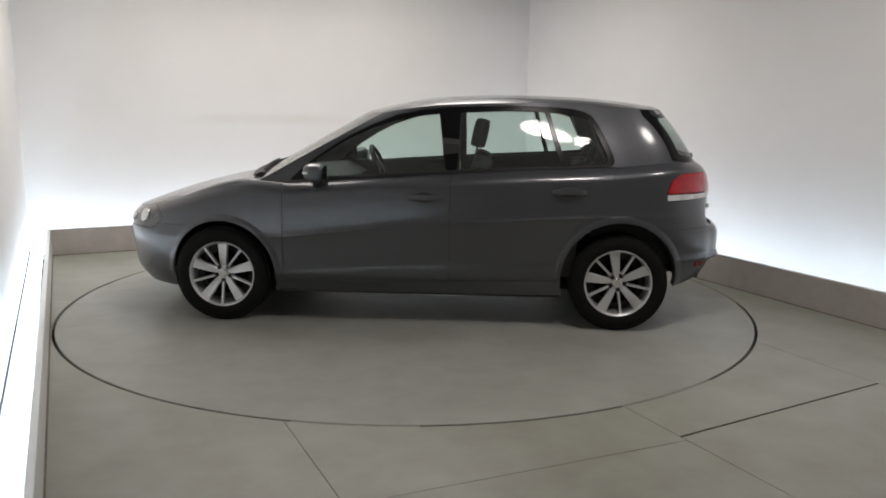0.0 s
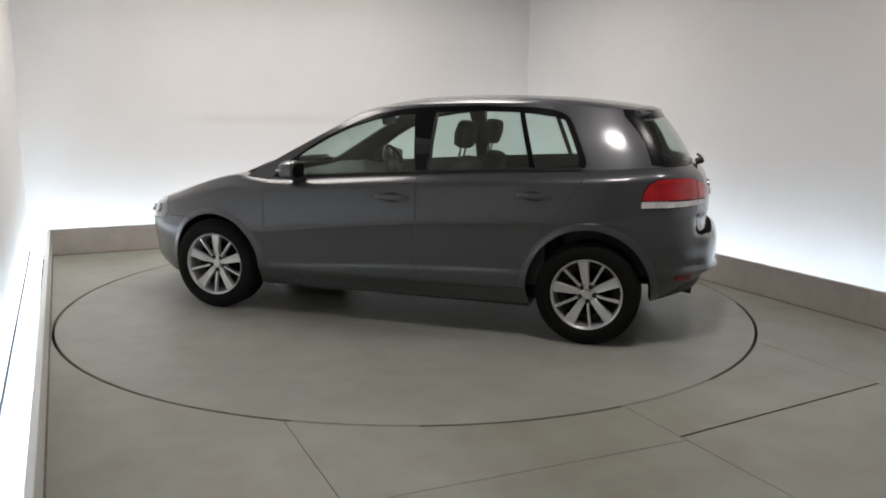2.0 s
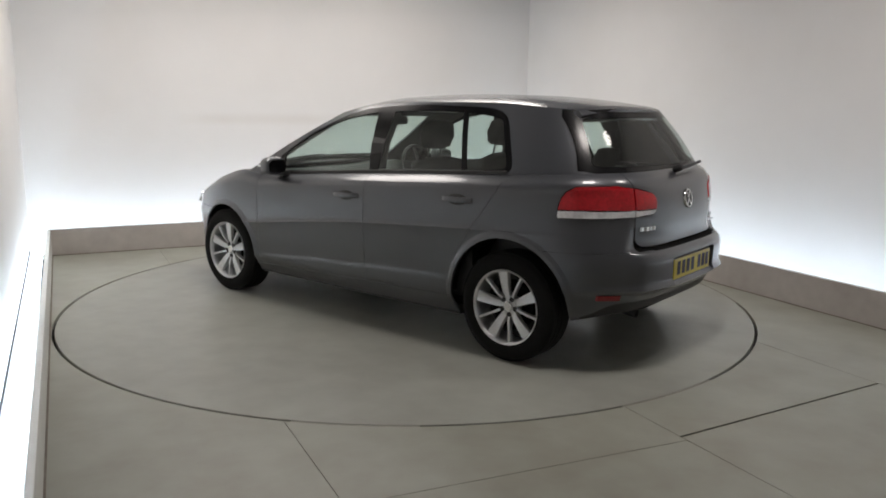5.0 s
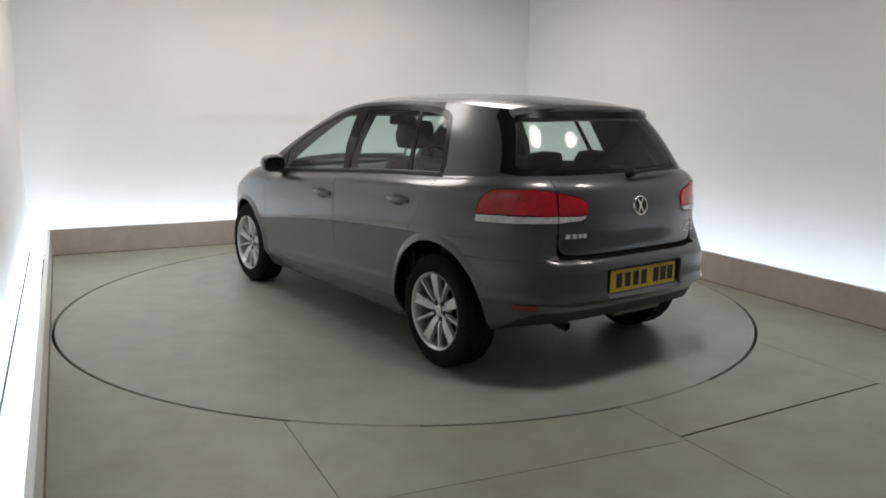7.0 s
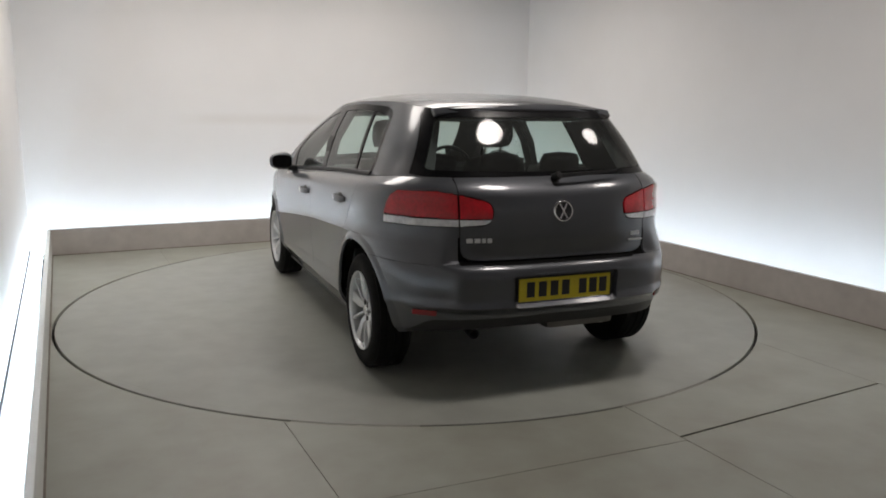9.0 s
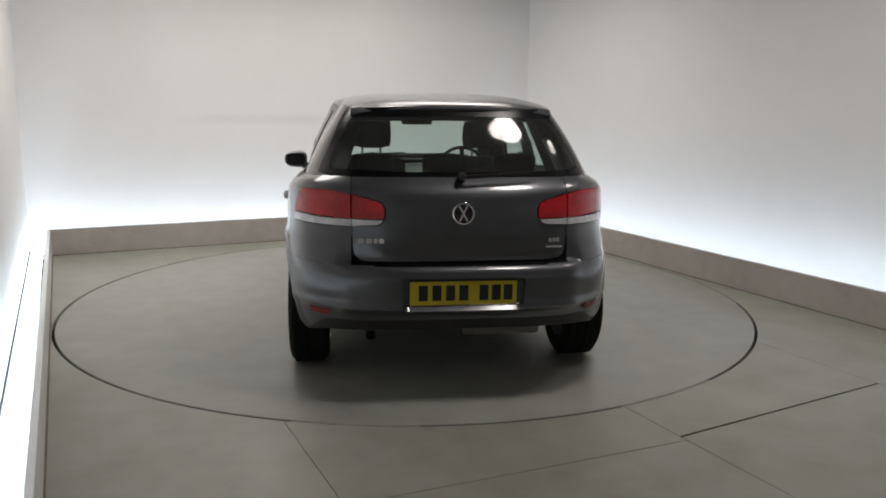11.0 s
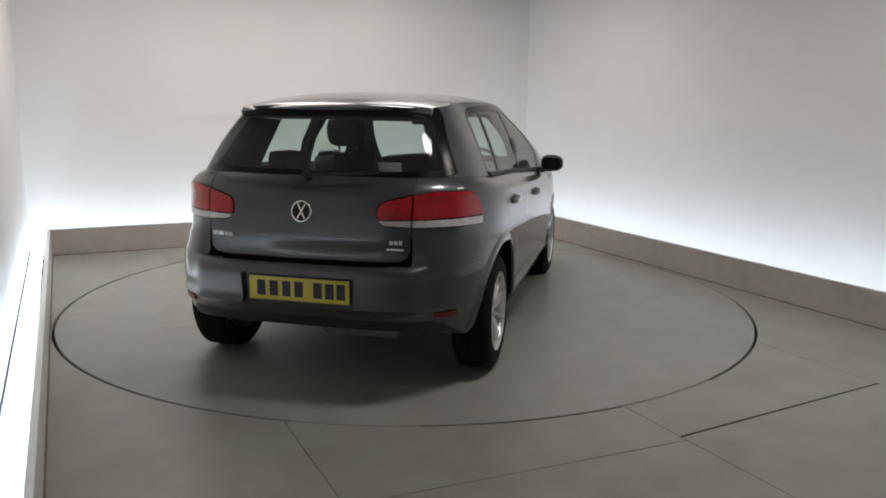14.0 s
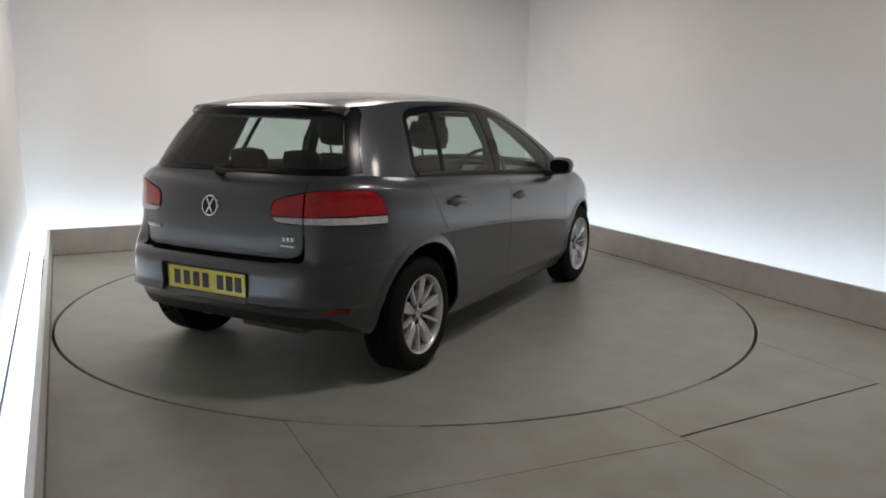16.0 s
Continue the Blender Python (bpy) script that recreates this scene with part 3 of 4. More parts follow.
front_doors = both("front_door", lower["front_door"], M_PAINT, body)
rear_doors = both("rear_door", lower["rear_door"], M_PAINT, body)
tailgate = part("tailgate", panel(lower["tailgate"], "B", gap=0.0035, depth=0.03), M_PAINT, body, smooth=38)
rear_bumper = part("rear_bumper", panel(lower["rear_bumper"], "B", gap=0.0006, depth=0.034), M_PAINT, body, smooth=38)
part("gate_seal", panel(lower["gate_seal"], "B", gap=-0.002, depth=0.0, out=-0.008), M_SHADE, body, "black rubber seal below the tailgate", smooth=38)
part("bumper_insert", panel(lower["bumper_insert"], "B", gap=0.001), M_PLASTIC, rear_bumper, "lower bumper coloured near-black for the shade under it", smooth=38)
part("plate_recess", panel(lower["plate_recess"], "B", gap=-0.004, depth=0.004, out=-0.030), M_PAINT, rear_bumper, "shallow number plate recess", smooth=38)
part("nose_panel", panel(lower["nose_panel"], "B", gap=0.0008), M_PAINT, body, smooth=38)
part("front_bumper", panel(lower["front_bumper"], "B"), M_PAINT, body, smooth=38)
part("grille", panel(lower["grille"], "B", out=-0.008), M_PLASTIC, body, "black front grille", smooth=38)
part("lower_grille", panel(lower["lower_grille"], "B", out=-0.012), M_PLASTIC, body, "black lower intake", smooth=38)
both("headlamp", lower["headlamp"], M_HEAD, body, "clear glossy headlamp lens over bright reflectors")
for half in ("in", "out"):
    both("tail_lamp", lower["lamp_%s_red" % half], M_RED, body, "glossy red tail lamp lens", out=0.006, depth=0.03, gap=0.0045)
    both("reversing_lens", lower["lamp_%s_clear" % half], M_CLEAR, body, "clear strip along the lamp's lower edge", out=0.006, depth=0.02, gap=0.0035)

# ---- greenhouse ----
IA = min(range(len(RIM)), key=lambda i: abs(RIM[i].x - 1.06))
NG = 18
COWL = []
COWL_X = 1.125
for k in range(19):
    y = RIM[IA].y * k / 18
    COWL.append(Vector((COWL_X - (COWL_X - RIM[IA].x) * (k / 18) ** 2.4, y, 0.966 - (0.966 - RIM[IA].z) * (k / 18) ** 2.2)))


def roof_point(x, y, g=1.0):
    return roof_z(x) - 0.040 * (abs(y) / 0.58) ** 2.6 - 0.010 * g ** 8


def top_ring():
    """The roof's rim, point for point with the cowl and the belt."""
    pts = []
    for k in range(18):
        s = k / 18
        pts.append((0.41 - 0.15 * s ** 2.4, 0.600 * s))
    xs0, xs1 = RIM[IA].x, -X0R
    for i in range(IA, len(RIM)):
        kind, a, _ = PARAMS[i]
        if kind != "rear":
            s = (xs0 - RIM[i].x) / (xs0 - xs1)
            x = 0.26 + (-1.0 - 0.26) * s
            pts.append((x, 0.612 - (0.012 if x > -0.45 else 0.061) * (abs(x + 0.45) / 0.6) ** 2))
        else:
            n = 4.6
            x = -(1.0 + 0.60 * math.sin(a) ** (2 / n))
            pts.append((x, (0.612 - 0.061 * (0.55 / 0.6) ** 2) * max(0.0, math.cos(a)) ** (2 / n)))
    return [Vector((x, y, roof_point(x, y))) for x, y in pts]


BASE = COWL[:-1] + RIM[IA:]
TOP = top_ring()


def greenhouse_rows():
    rows = []
    for j in range(NG + 1):
        v = j / NG
        row = []
        for b, t in zip(BASE, TOP):
            p = b.lerp(t, v)
            bow = (0.024 + 0.016 * min(1.0, max(0.0, p.x + 0.1) / 0.5)) * math.sin(math.pi * v)
            out = Vector((p.x + 0.3, p.y * 1.6, 0))
            if out.length > 0:
                out.normalize()
            p = p + Vector((out.x * bow * (0.7 if p.x < 0 else 0.1), out.y * bow * (1 - 0.30 * min(1.0, max(0.0, (-p.x - 0.40) / 0.6))), 0))
            row.append(p)
        rows.append(row)
    return rows


DLO = [(0.835, 0.936), (0.70, 1.062), (0.58, 1.145), (0.46, 1.222), (0.32, 1.292), (0.16, 1.358), (-0.02, 1.394), (-0.2, 1.411), (-0.56, 1.425), (-0.88, 1.417), (-0.99, 1.407), (-1.060, 1.390), (-1.108, 1.362), (-1.140, 1.318), (-1.192, 1.215), (-1.238, 1.115), (-1.244, 1.085), (-1.236, 1.066), (-1.20, 1.060)]
FW = [(0.66, 0.962), (0.66, 1.075), (0.60, 1.118), (0.46, 1.206), (0.32, 1.274), (0.16, 1.328), (-0.02, 1.360), (-0.12, 1.370), (-0.176, 0.999)]
RW = [(-0.262, 1.380), (-0.56, 1.392), (-0.80, 1.388), (-0.905, 1.052), (-0.245, 1.012)]
QW = [(-0.835, 1.384), (-0.90, 1.380), (-1.02, 1.364), (-1.085, 1.345), (-1.150, 1.22), (-1.200, 1.11), (-1.198, 1.076), (-0.94, 1.056)]
REAR_GLASS = rounded([(-0.2, 1.372), (0.522, 1.362), (0.640, 1.112), (-0.2, 1.096)], 0.035)
REAR_SHUT = [(0.532, 1.05), (0.690, 1.09), (0.565, 1.37), (0.50, 1.46)]


def build_green():
    bm = bmesh.new()
    lay = bm.faces.layers.int.new("zone")
    rows = greenhouse_rows()
    vs = grid(bm, rows)
    nW = 18
    for f in bm.faces:
        f[lay] = 0
    vi = {}
    for j, row in enumerate(vs):
        for i, v in enumerate(row):
            vi[v] = (i, j)
    for f in bm.faces:
        ii = min(vi[v][0] for v in f.verts)
        jj = min(vi[v][1] for v in f.verts)
        if ii < nW - 5 and 0 <= jj < NG - 1:
            f[lay] = 1
    side = lambda m: m.y > 0.45
    for p in (DLO, FW, RW, QW):
        cut(bm, p, (0, 2), side)
    cut(bm, [(-0.207, 0.98), (-0.207, 1.45)], (0, 2), side, closed=False)
    cut(bm, REAR_GLASS, (1, 2), lambda m: m.x < -1.3)
    cut(bm, REAR_SHUT, (1, 2), lambda m: m.x < -1.3, closed=False)

    def classify(m, f):
        if f[lay] == 1:
            return "windscreen"
        if m.x < -1.3 and inside(REAR_GLASS, m.y, m.z):
            return "rear_glass"
        if m.y > 0.45:
            if inside(FW, m.x, m.z):
                return "front_window"
            if inside(RW, m.x, m.z):
                return "rear_window"
            if inside(QW, m.x, m.z):
                return "quarter_window"
            if inside(DLO, m.x, m.z):
                return "window_trim"
        if m.x < -1.3 and m.y < np.interp(m.z, [1.05, 1.09, 1.37, 1.46], [0.532, 0.69, 0.565, 0.50]):
            return "gate_frame"
        return "pillar"
    return split(bm, classify)


green = build_green()
both("pillar", green["pillar"], M_PAINT, body)
both("pillar_lining", green["pillar"], M_TRIM, body, "grey moulded inner pillar lining", gap=-0.002, depth=0.0, out=-0.018)
part("windscreen", panel(green["windscreen"], "B", gap=0.001, depth=0.004), M_GLASS, body, "clear windscreen", smooth=30)
both("window_trim", green["window_trim"], M_GLOSSBLACK, body, "gloss black window surround", gap=0.0005, depth=0.01)
for i, dr in enumerate(front_doors):
    part("window", panel(green["front_window"], ("", "R")[i], gap=0.0, depth=0.003, out=-0.003), M_GLASS, dr, "slightly green tinted side glass", smooth=30)
for i, dr in enumerate(rear_doors):
    part("window", panel(green["rear_window"], ("", "R")[i], gap=0.0, depth=0.003, out=-0.003), M_GLASS, dr, "slightly green tinted side glass", smooth=30)
    part("quarter_window", panel(green["quarter_window"], ("", "R")[i], gap=0.0, depth=0.003, out=-0.003), M_GLASS, dr, "small fixed side glass", smooth=30)
part("rear_window", panel(green["rear_glass"], "B", gap=0.001, depth=0.004), M_REARGLASS, tailgate, "dark tinted rear window", smooth=30)
part("gate_frame", panel(green["gate_frame"], "B"), M_GLOSSBLACK, tailgate, "gloss black surround of the rear window", smooth=38)


def roof_and_bonnet():
    rows = []
    for j in range(13):
        g = 1 - j / 12
        row = []
        for p in TOP:
            x, y = -0.66 + (p.x + 0.66) * g, p.y * g
            row.append(Vector((x, y, roof_point(x, y, g))))
        rows.append(row)
    bm = bmesh.new()
    grid(bm, rows)
    faces = [[v.co.copy() for v in f.verts] for f in bm.faces]
    bm.free()
    part("roof", panel(faces, "B", gap=0.0, depth=0.01), M_PAINT, body, smooth=38)
    bm = bmesh.new()
    nose = RIM[:IA + 1]
    rows = []
    for j in range(13):
        s = j / 12
        row = []
        for i, p in enumerate(nose):
            f = i / IA * 18
            i0 = min(int(f), 17)
            q = COWL[i0].lerp(COWL[i0 + 1], f - i0)
            r = p.lerp(q, s)
            r.z += 0.036 * math.sin(math.pi * s) * (1 - (i / IA) ** 3) ** 0.5 * (0.6 + 0.4 * (1 - s))
            row.append(r)
        rows.append(row)
    grid(bm, rows)
    faces = [[v.co.copy() for v in f.verts] for f in bm.faces]
    bm.free()
    part("bonnet", panel(faces, "B", gap=0.0015), M_PAINT, body, smooth=38)


roof_and_bonnet()


# ---- wheels ----
def wheel_at(x, side, phase):
    """A wheel whose outer face looks along +y for side 1."""
    w = new("wheel")
    w.parent = car
    w.matrix_basis = Matrix.Translation(OFF + Vector((x, side * 0.755, HUB_Z))) @ pose(0, 0, 0, 0, 0, 0 if side > 0 else 180)
    m = pose(0, 0, 0, -90, 0, 0)      # lathe axis to +y
    hw = 0.1025
    prof = [(0.206, -hw + 0.01), (0.223, -hw), (0.26, -hw - 0.004), (0.288, -hw + 0.004), (0.305, -hw + 0.022)]
    for c in (-0.062, -0.022, 0.022, 0.062):
        prof += [(0.3135, c - 0.017), (0.314, c), (0.3135, c + 0.017), (0.306, c + 0.0185), (0.306, c + 0.0215)]
    prof += [(0.305, hw - 0.022), (0.288, hw - 0.004), (0.26, hw + 0.004), (0.223, hw), (0.208, hw - 0.01)]
    part("tyre", lathe(prof, 72, m), M_RUBBER, w, "black road tyre with circumferential grooves", smooth=35)
    rim = part("rim", lathe([(0.200, -0.09), (0.197, 0.06), (0.202, 0.088), (0.208, 0.100), (0.2145, 0.1035), (0.2165, 0.099), (0.2155, -0.09)], 72, m), M_ALLOY, w, "silver ten-spoke alloy rim", smooth=40)
    # five broad spokes with five thin ones between them
    for k in range(10):
        a = 2 * math.pi * k / 10 + radians(phase)
        broad = k % 2 == 0
        bm = bmesh.new()
        secs = []
        for r, wb, wn, h, th in ((0.050, 0.020, 0.0085, 0.060, 0.03), (0.082, 0.0235, 0.0080, 0.076, 0.03), (0.12, 0.0270, 0.0082, 0.081, 0.028), (0.17, 0.0320, 0.0088, 0.085, 0.026), (0.204, 0.0365, 0.0100, 0.088, 0.024)):
            wd = wb if broad else wn
            dip = 0.004 if broad else 0.0
            secs.append([bm.verts.new(p) for p in ((r, -wd, h - th), (r, -wd * 0.92, h - 0.004), (r, -wd * 0.72, h), (r, 0, h - dip), (r, wd * 0.72, h), (r, wd * 0.92, h - 0.004), (r, wd, h - th))])
        for s0, s1 in zip(secs, secs[1:]):
            for i in range(7):
                bm.faces.new((s0[i], s0[(i + 1) % 7], s1[(i + 1) % 7], s1[i]))
        bm.faces.new(secs[0][::-1])
        bm.faces.new(secs[-1])
        bmesh.ops.transform(bm, matrix=m @ Matrix.Rotation(a, 4, "Z"), verts=bm.verts)
        bmesh.ops.recalc_face_normals(bm, faces=bm.faces)
        part("spoke", bm, M_ALLOY, rim, smooth=35)
    part("hub", lathe([(0.0001, 0.060), (0.055, 0.060), (0.062, 0.055), (0.066, 0.03), (0.066, -0.02)], 36, m), M_ALLOY, rim, smooth=35)
    part("centre_cap", lathe([(0.0001, 0.072), (0.024, 0.072), (0.028, 0.069), (0.029, 0.058)], 28, m), M_CHROME, rim, smooth=30)
    # Near-black discs give the shade of the bolt recesses as colour.
    for k in range(5):
        a = 2 * math.pi * (k + 0.5) / 5 + radians(phase)
        bm = bmesh.new()
        cyl(bm, 0.0155, 0.0155, 0.010, m @ Matrix.Translation((0.048 * math.cos(a), 0.048 * math.sin(a), 0.0595)), 14)
        part("bolt_recess", bm, M_INK, rim)
    # Disc and back sheet near-black: shade between the spokes is coloured in.
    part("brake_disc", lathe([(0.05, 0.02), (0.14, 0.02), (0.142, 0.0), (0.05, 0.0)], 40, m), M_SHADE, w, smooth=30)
    part("wheel_back", lathe([(0.0001, -0.03), (0.198, -0.03)], 40, m), M_INK, w)
    return w


for wx, sd, ph in ((WB2, 1, -92), (WB2, -1, -70), (-WB2, 1, -82), (-WB2, -1, -96)):
    wheel_at(wx, sd, ph)


def underside():
    for x, z, r in ARCHES:
        for sd in (1, -1):
            bm = bmesh.new()
            rows = []
            n = 28
            for yy, rr in ((0.86, r + 0.004), (0.845, r + 0.012), (0.60, r + 0.012), (0.52, r + 0.012)):
                rows.append([Vector((x + rr * math.cos(a), sd * yy, z + rr * math.sin(a))) for a in [math.radians(2 + 176 * k / n) for k in range(n + 1)]])
            lim = rows[0]
            for p in lim:
                n, x0, xe = (2.9, X0F, front_x(p.z)) if p.x > 0 else (rear_n(p.z), X0R, flank_x(p.z))
                s = min(1.0, max(0.0, (abs(p.x) - x0) / (xe - x0)))
                p.y = sd * (side_w(p.z) * 0.985 * (1 - s ** n) ** (1 / n) - 0.012)
            for p, q, r2 in zip(lim, rows[1], rows[2]):
                q.y = sd * min(0.845, abs(p.y) - 0.006)
                r2.y = sd * min(0.60, abs(q.y) - 0.02)
            grid(bm, rows)
            bm.faces.new([bm.verts.new(p) for p in rows[-1]])
            bmesh.ops.recalc_face_normals(bm, faces=bm.faces)
            # Near-black liner holds the arch's shade in its colour.
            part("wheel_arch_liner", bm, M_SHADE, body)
    bm = bmesh.new()
    box(bm, (-0.93, -0.80, 0.20), (0.92, 0.80, 0.24))
    box(bm, (-1.86, -0.50, 0.33), (-0.9, 0.50, 0.36))
    box(bm, (0.9, -0.50, 0.215), (1.80, 0.50, 0.245))
    part("floor_pan", bm, M_PLASTIC, body)


underside()


# ---- fittings on the body ----
def side_y(x, z):
    return side_w(z) * (1 - 0.012 * (x / 1.5) ** 2)


def loft(secs, caps=True):
    """Joins rings of points."""
    bm = bmesh.new()
    vs = [[bm.verts.new(p) for p in s] for s in secs]
    n = len(secs[0])
    for a, b in zip(vs, vs[1:]):
        for i in range(n):
            bm.faces.new((a[i], a[(i + 1) % n], b[(i + 1) % n], b[i]))
    if caps:
        bm.faces.new(vs[0][::-1])
        bm.faces.new(vs[-1])
    bmesh.ops.recalc_face_normals(bm, faces=bm.faces)
    return bm


def spoiler():
    secs = []
    n = 28
    for k in range(n + 1):
        s = -1 + 2 * k / n
        y = 0.525 * s
        tip = -1.628 + 0.085 * abs(s) ** 2.6
        lead = -1.49
        zt = roof_point(lead, y)
        ztip = 1.415 - 0.030 * abs(s) ** 2.6
        th = 0.066 * (1 - 0.45 * abs(s) ** 4)
        secs.append([Vector((lead, y, zt + 0.003)), Vector(((lead + tip) / 2, y, (zt + ztip) / 2 + 0.010)), Vector((tip + 0.012, y, ztip + 0.002)),
                     Vector((tip, y, ztip - 0.007)), Vector((tip + 0.030, y, ztip - th)), Vector((tip + 0.05, y, ztip - th - 0.004)), Vector((lead, y, zt - 0.06))])
    sp = part("roof_spoiler", loft(secs), M_PAINT, tailgate, smooth=40)
    secs = []
    for k in range(13):
        s = -1 + 2 * k / 12
        y = 0.21 * s
        tip = -1.628 + 0.085 * abs(y / 0.525) ** 2.6
        z = 1.415 - 0.030 * abs(y / 0.525) ** 2.6
        secs.append([Vector((tip + 0.005, y, z - 0.017)), Vector((tip + 0.022, y, z - 0.040)), Vector((tip + 0.040, y, z - 0.040)), Vector((tip + 0.040, y, z - 0.017))])
    part("brake_lamp", loft(secs), M_DARKRED, sp, "unlit dark red high brake lamp", smooth=30)


spoiler()


def tail_x(y, z):
    """The tail's surface behind the axle."""
    n = rear_n(z)
    w = side_w(z)
    rx = rear_x(z) if abs(y) < 0.56 else flank_x(z)
    return -(X0R + (rx - X0R) * max(0.0, 1 - (abs(y) / w) ** n) ** (1 / n))


def number_plate():
    x = -2.012
    pl = part("number_plate", boxed((x, -0.26, 0.482), (x + 0.006, 0.26, 0.597), 0.002), M_YELLOW, rear_bumper, "yellow rear number plate with dark bars")
    # two blocks of plain bars stand for the characters
    for y in (0.196, 0.130, 0.064, 0.000, -0.098, -0.158, -0.216):
        part("plate_bar", boxed((x - 0.0015, y - 0.022, 0.503), (x - 0.0005, y + 0.022, 0.579)), M_INK, pl)
    part("plate_border", boxed((x + 0.0062, -0.268, 0.474), (x + 0.012, 0.268, 0.604), 0.003), M_INK, rear_bumper, "black plate holder")
    for y in (0.13, -0.13):
        part("plate_lug", boxed((x - 0.002, y - 0.075, 0.466), (x + 0.012, y + 0.075, 0.4755), 0.002), M_INK, rear_bumper)


number_plate()


def badge():
    z, y = 0.915, 0.0
    x = tail_x(0, z)
    up = Vector((rear_x(z - 0.03) - rear_x(z + 0.03), 0, 0.06)).normalized()
    no = Vector((-up.z, 0, up.x))
    m = Matrix.Translation((x, y, z)) @ Matrix((Vector((0, -1, 0)), up, no)).transposed().to_4x4()
    disc = part("badge", lathe([(0.0001, 0.004), (0.047, 0.004), (0.050, 0.002), (0.050, -0.006)], 40, m), M_PLASTIC, tailgate, "round badge plate", smooth=30)
    part("badge_ring", lathe([(0.044, 0.003), (0.0455, 0.009), (0.050, 0.010), (0.054, 0.007), (0.055, -0.004)], 48, m), M_CHROME, disc, "chrome ring", smooth=50)
    for q in (62, 118):
        bar = m @ pose(0, 0, 0.004, 0, 0, q)
        part("badge_bar", prism([(-0.041, -0.0045), (0.041, -0.0045), (0.041, 0.0045), (-0.041, 0.0045)], 0.004 + q * 1e-5, bar), M_CHROME, disc)



badge()


def tail_bars():
    """Chrome model marks on the tailgate, drawn as plain bars."""
    for y0, y1, z0, z1 in ((0.500, 0.470, 0.772, 0.793), (0.462, 0.434, 0.772, 0.793), (0.426, 0.408, 0.772, 0.793), (0.400, 0.378, 0.772, 0.793),
                           (-0.432, -0.447, 0.768, 0.787), (-0.453, -0.468, 0.768, 0.787), (-0.474, -0.488, 0.768, 0.787), (-0.418, -0.500, 0.742, 0.750)):
        x = min(tail_x(y0, z0), tail_x(y1, z0))
        part("model_mark", boxed((x - 0.004, min(y0, y1), z0), (x + 0.008, max(y0, y1), z1), 0.0012), M_ALLOY, tailgate)


tail_bars()


def rear_wiper():
    piv = part("wiper_pivot", lathe([(0.0001, 0.045), (0.016, 0.043), (0.021, 0.03), (0.022, -0.01)], 20, Matrix.Translation((-1.872, 0, 1.078)) @ pose(0, 0, 0, 0, -72, 0)), M_PLASTIC, tailgate, smooth=40)
    secs = []
    for k in range(9):
        s = k / 8
        y = -0.36 * s
        x = -1.905 + 0.030 * s * s
        z = 1.085 + 0.020 * s
        h = 0.010 - 0.004 * s
        secs.append([Vector((x - 0.006, y, z - h)), Vector((x - 0.006, y, z + h)), Vector((x + 0.008, y, z + h)), Vector((x + 0.008, y, z - h))])
    part("wiper_arm", loft(secs), M_PLASTIC, tailgate, smooth=30)


rear_wiper()


def reflectors_and_exhaust():
    for s in (1, -1):
        secs = []
        for k in range(7):
            y = s * (0.640 + 0.095 * k / 6)
            x = tail_x(y, 0.428) - 0.005
            secs.append([Vector((x + 0.004, y, 0.414)), Vector((x - 0.004, y, 0.442)), Vector((x + 0.012, y, 0.442)), Vector((x + 0.016, y, 0.414))])
        part("reflector", loft(secs), M_REFLECT, rear_bumper, "slim red bumper reflector", smooth=30)
    # Tailpipe is one near-black tone along its whole length.
    m = Matrix.Translation((-1.79, 0.44, 0.318)) @ pose(0, 0, 0, 0, -98, 0)
    part("exhaust", lathe([(0.025, 0.0), (0.026, 0.10), (0.022, 0.10), (0.021, 0.0)], 24, m), M_PLASTIC, body, "short dark exhaust tailpipe", smooth=40)
    bm = bmesh.new()
    box(bm, (-1.80, -0.44, 0.258), (-1.50, -0.02, 0.338), 0.035)
    part("silencer", bm, M_STEEL, body, "dull steel silencer box", smooth=40)


reflectors_and_exhaust()


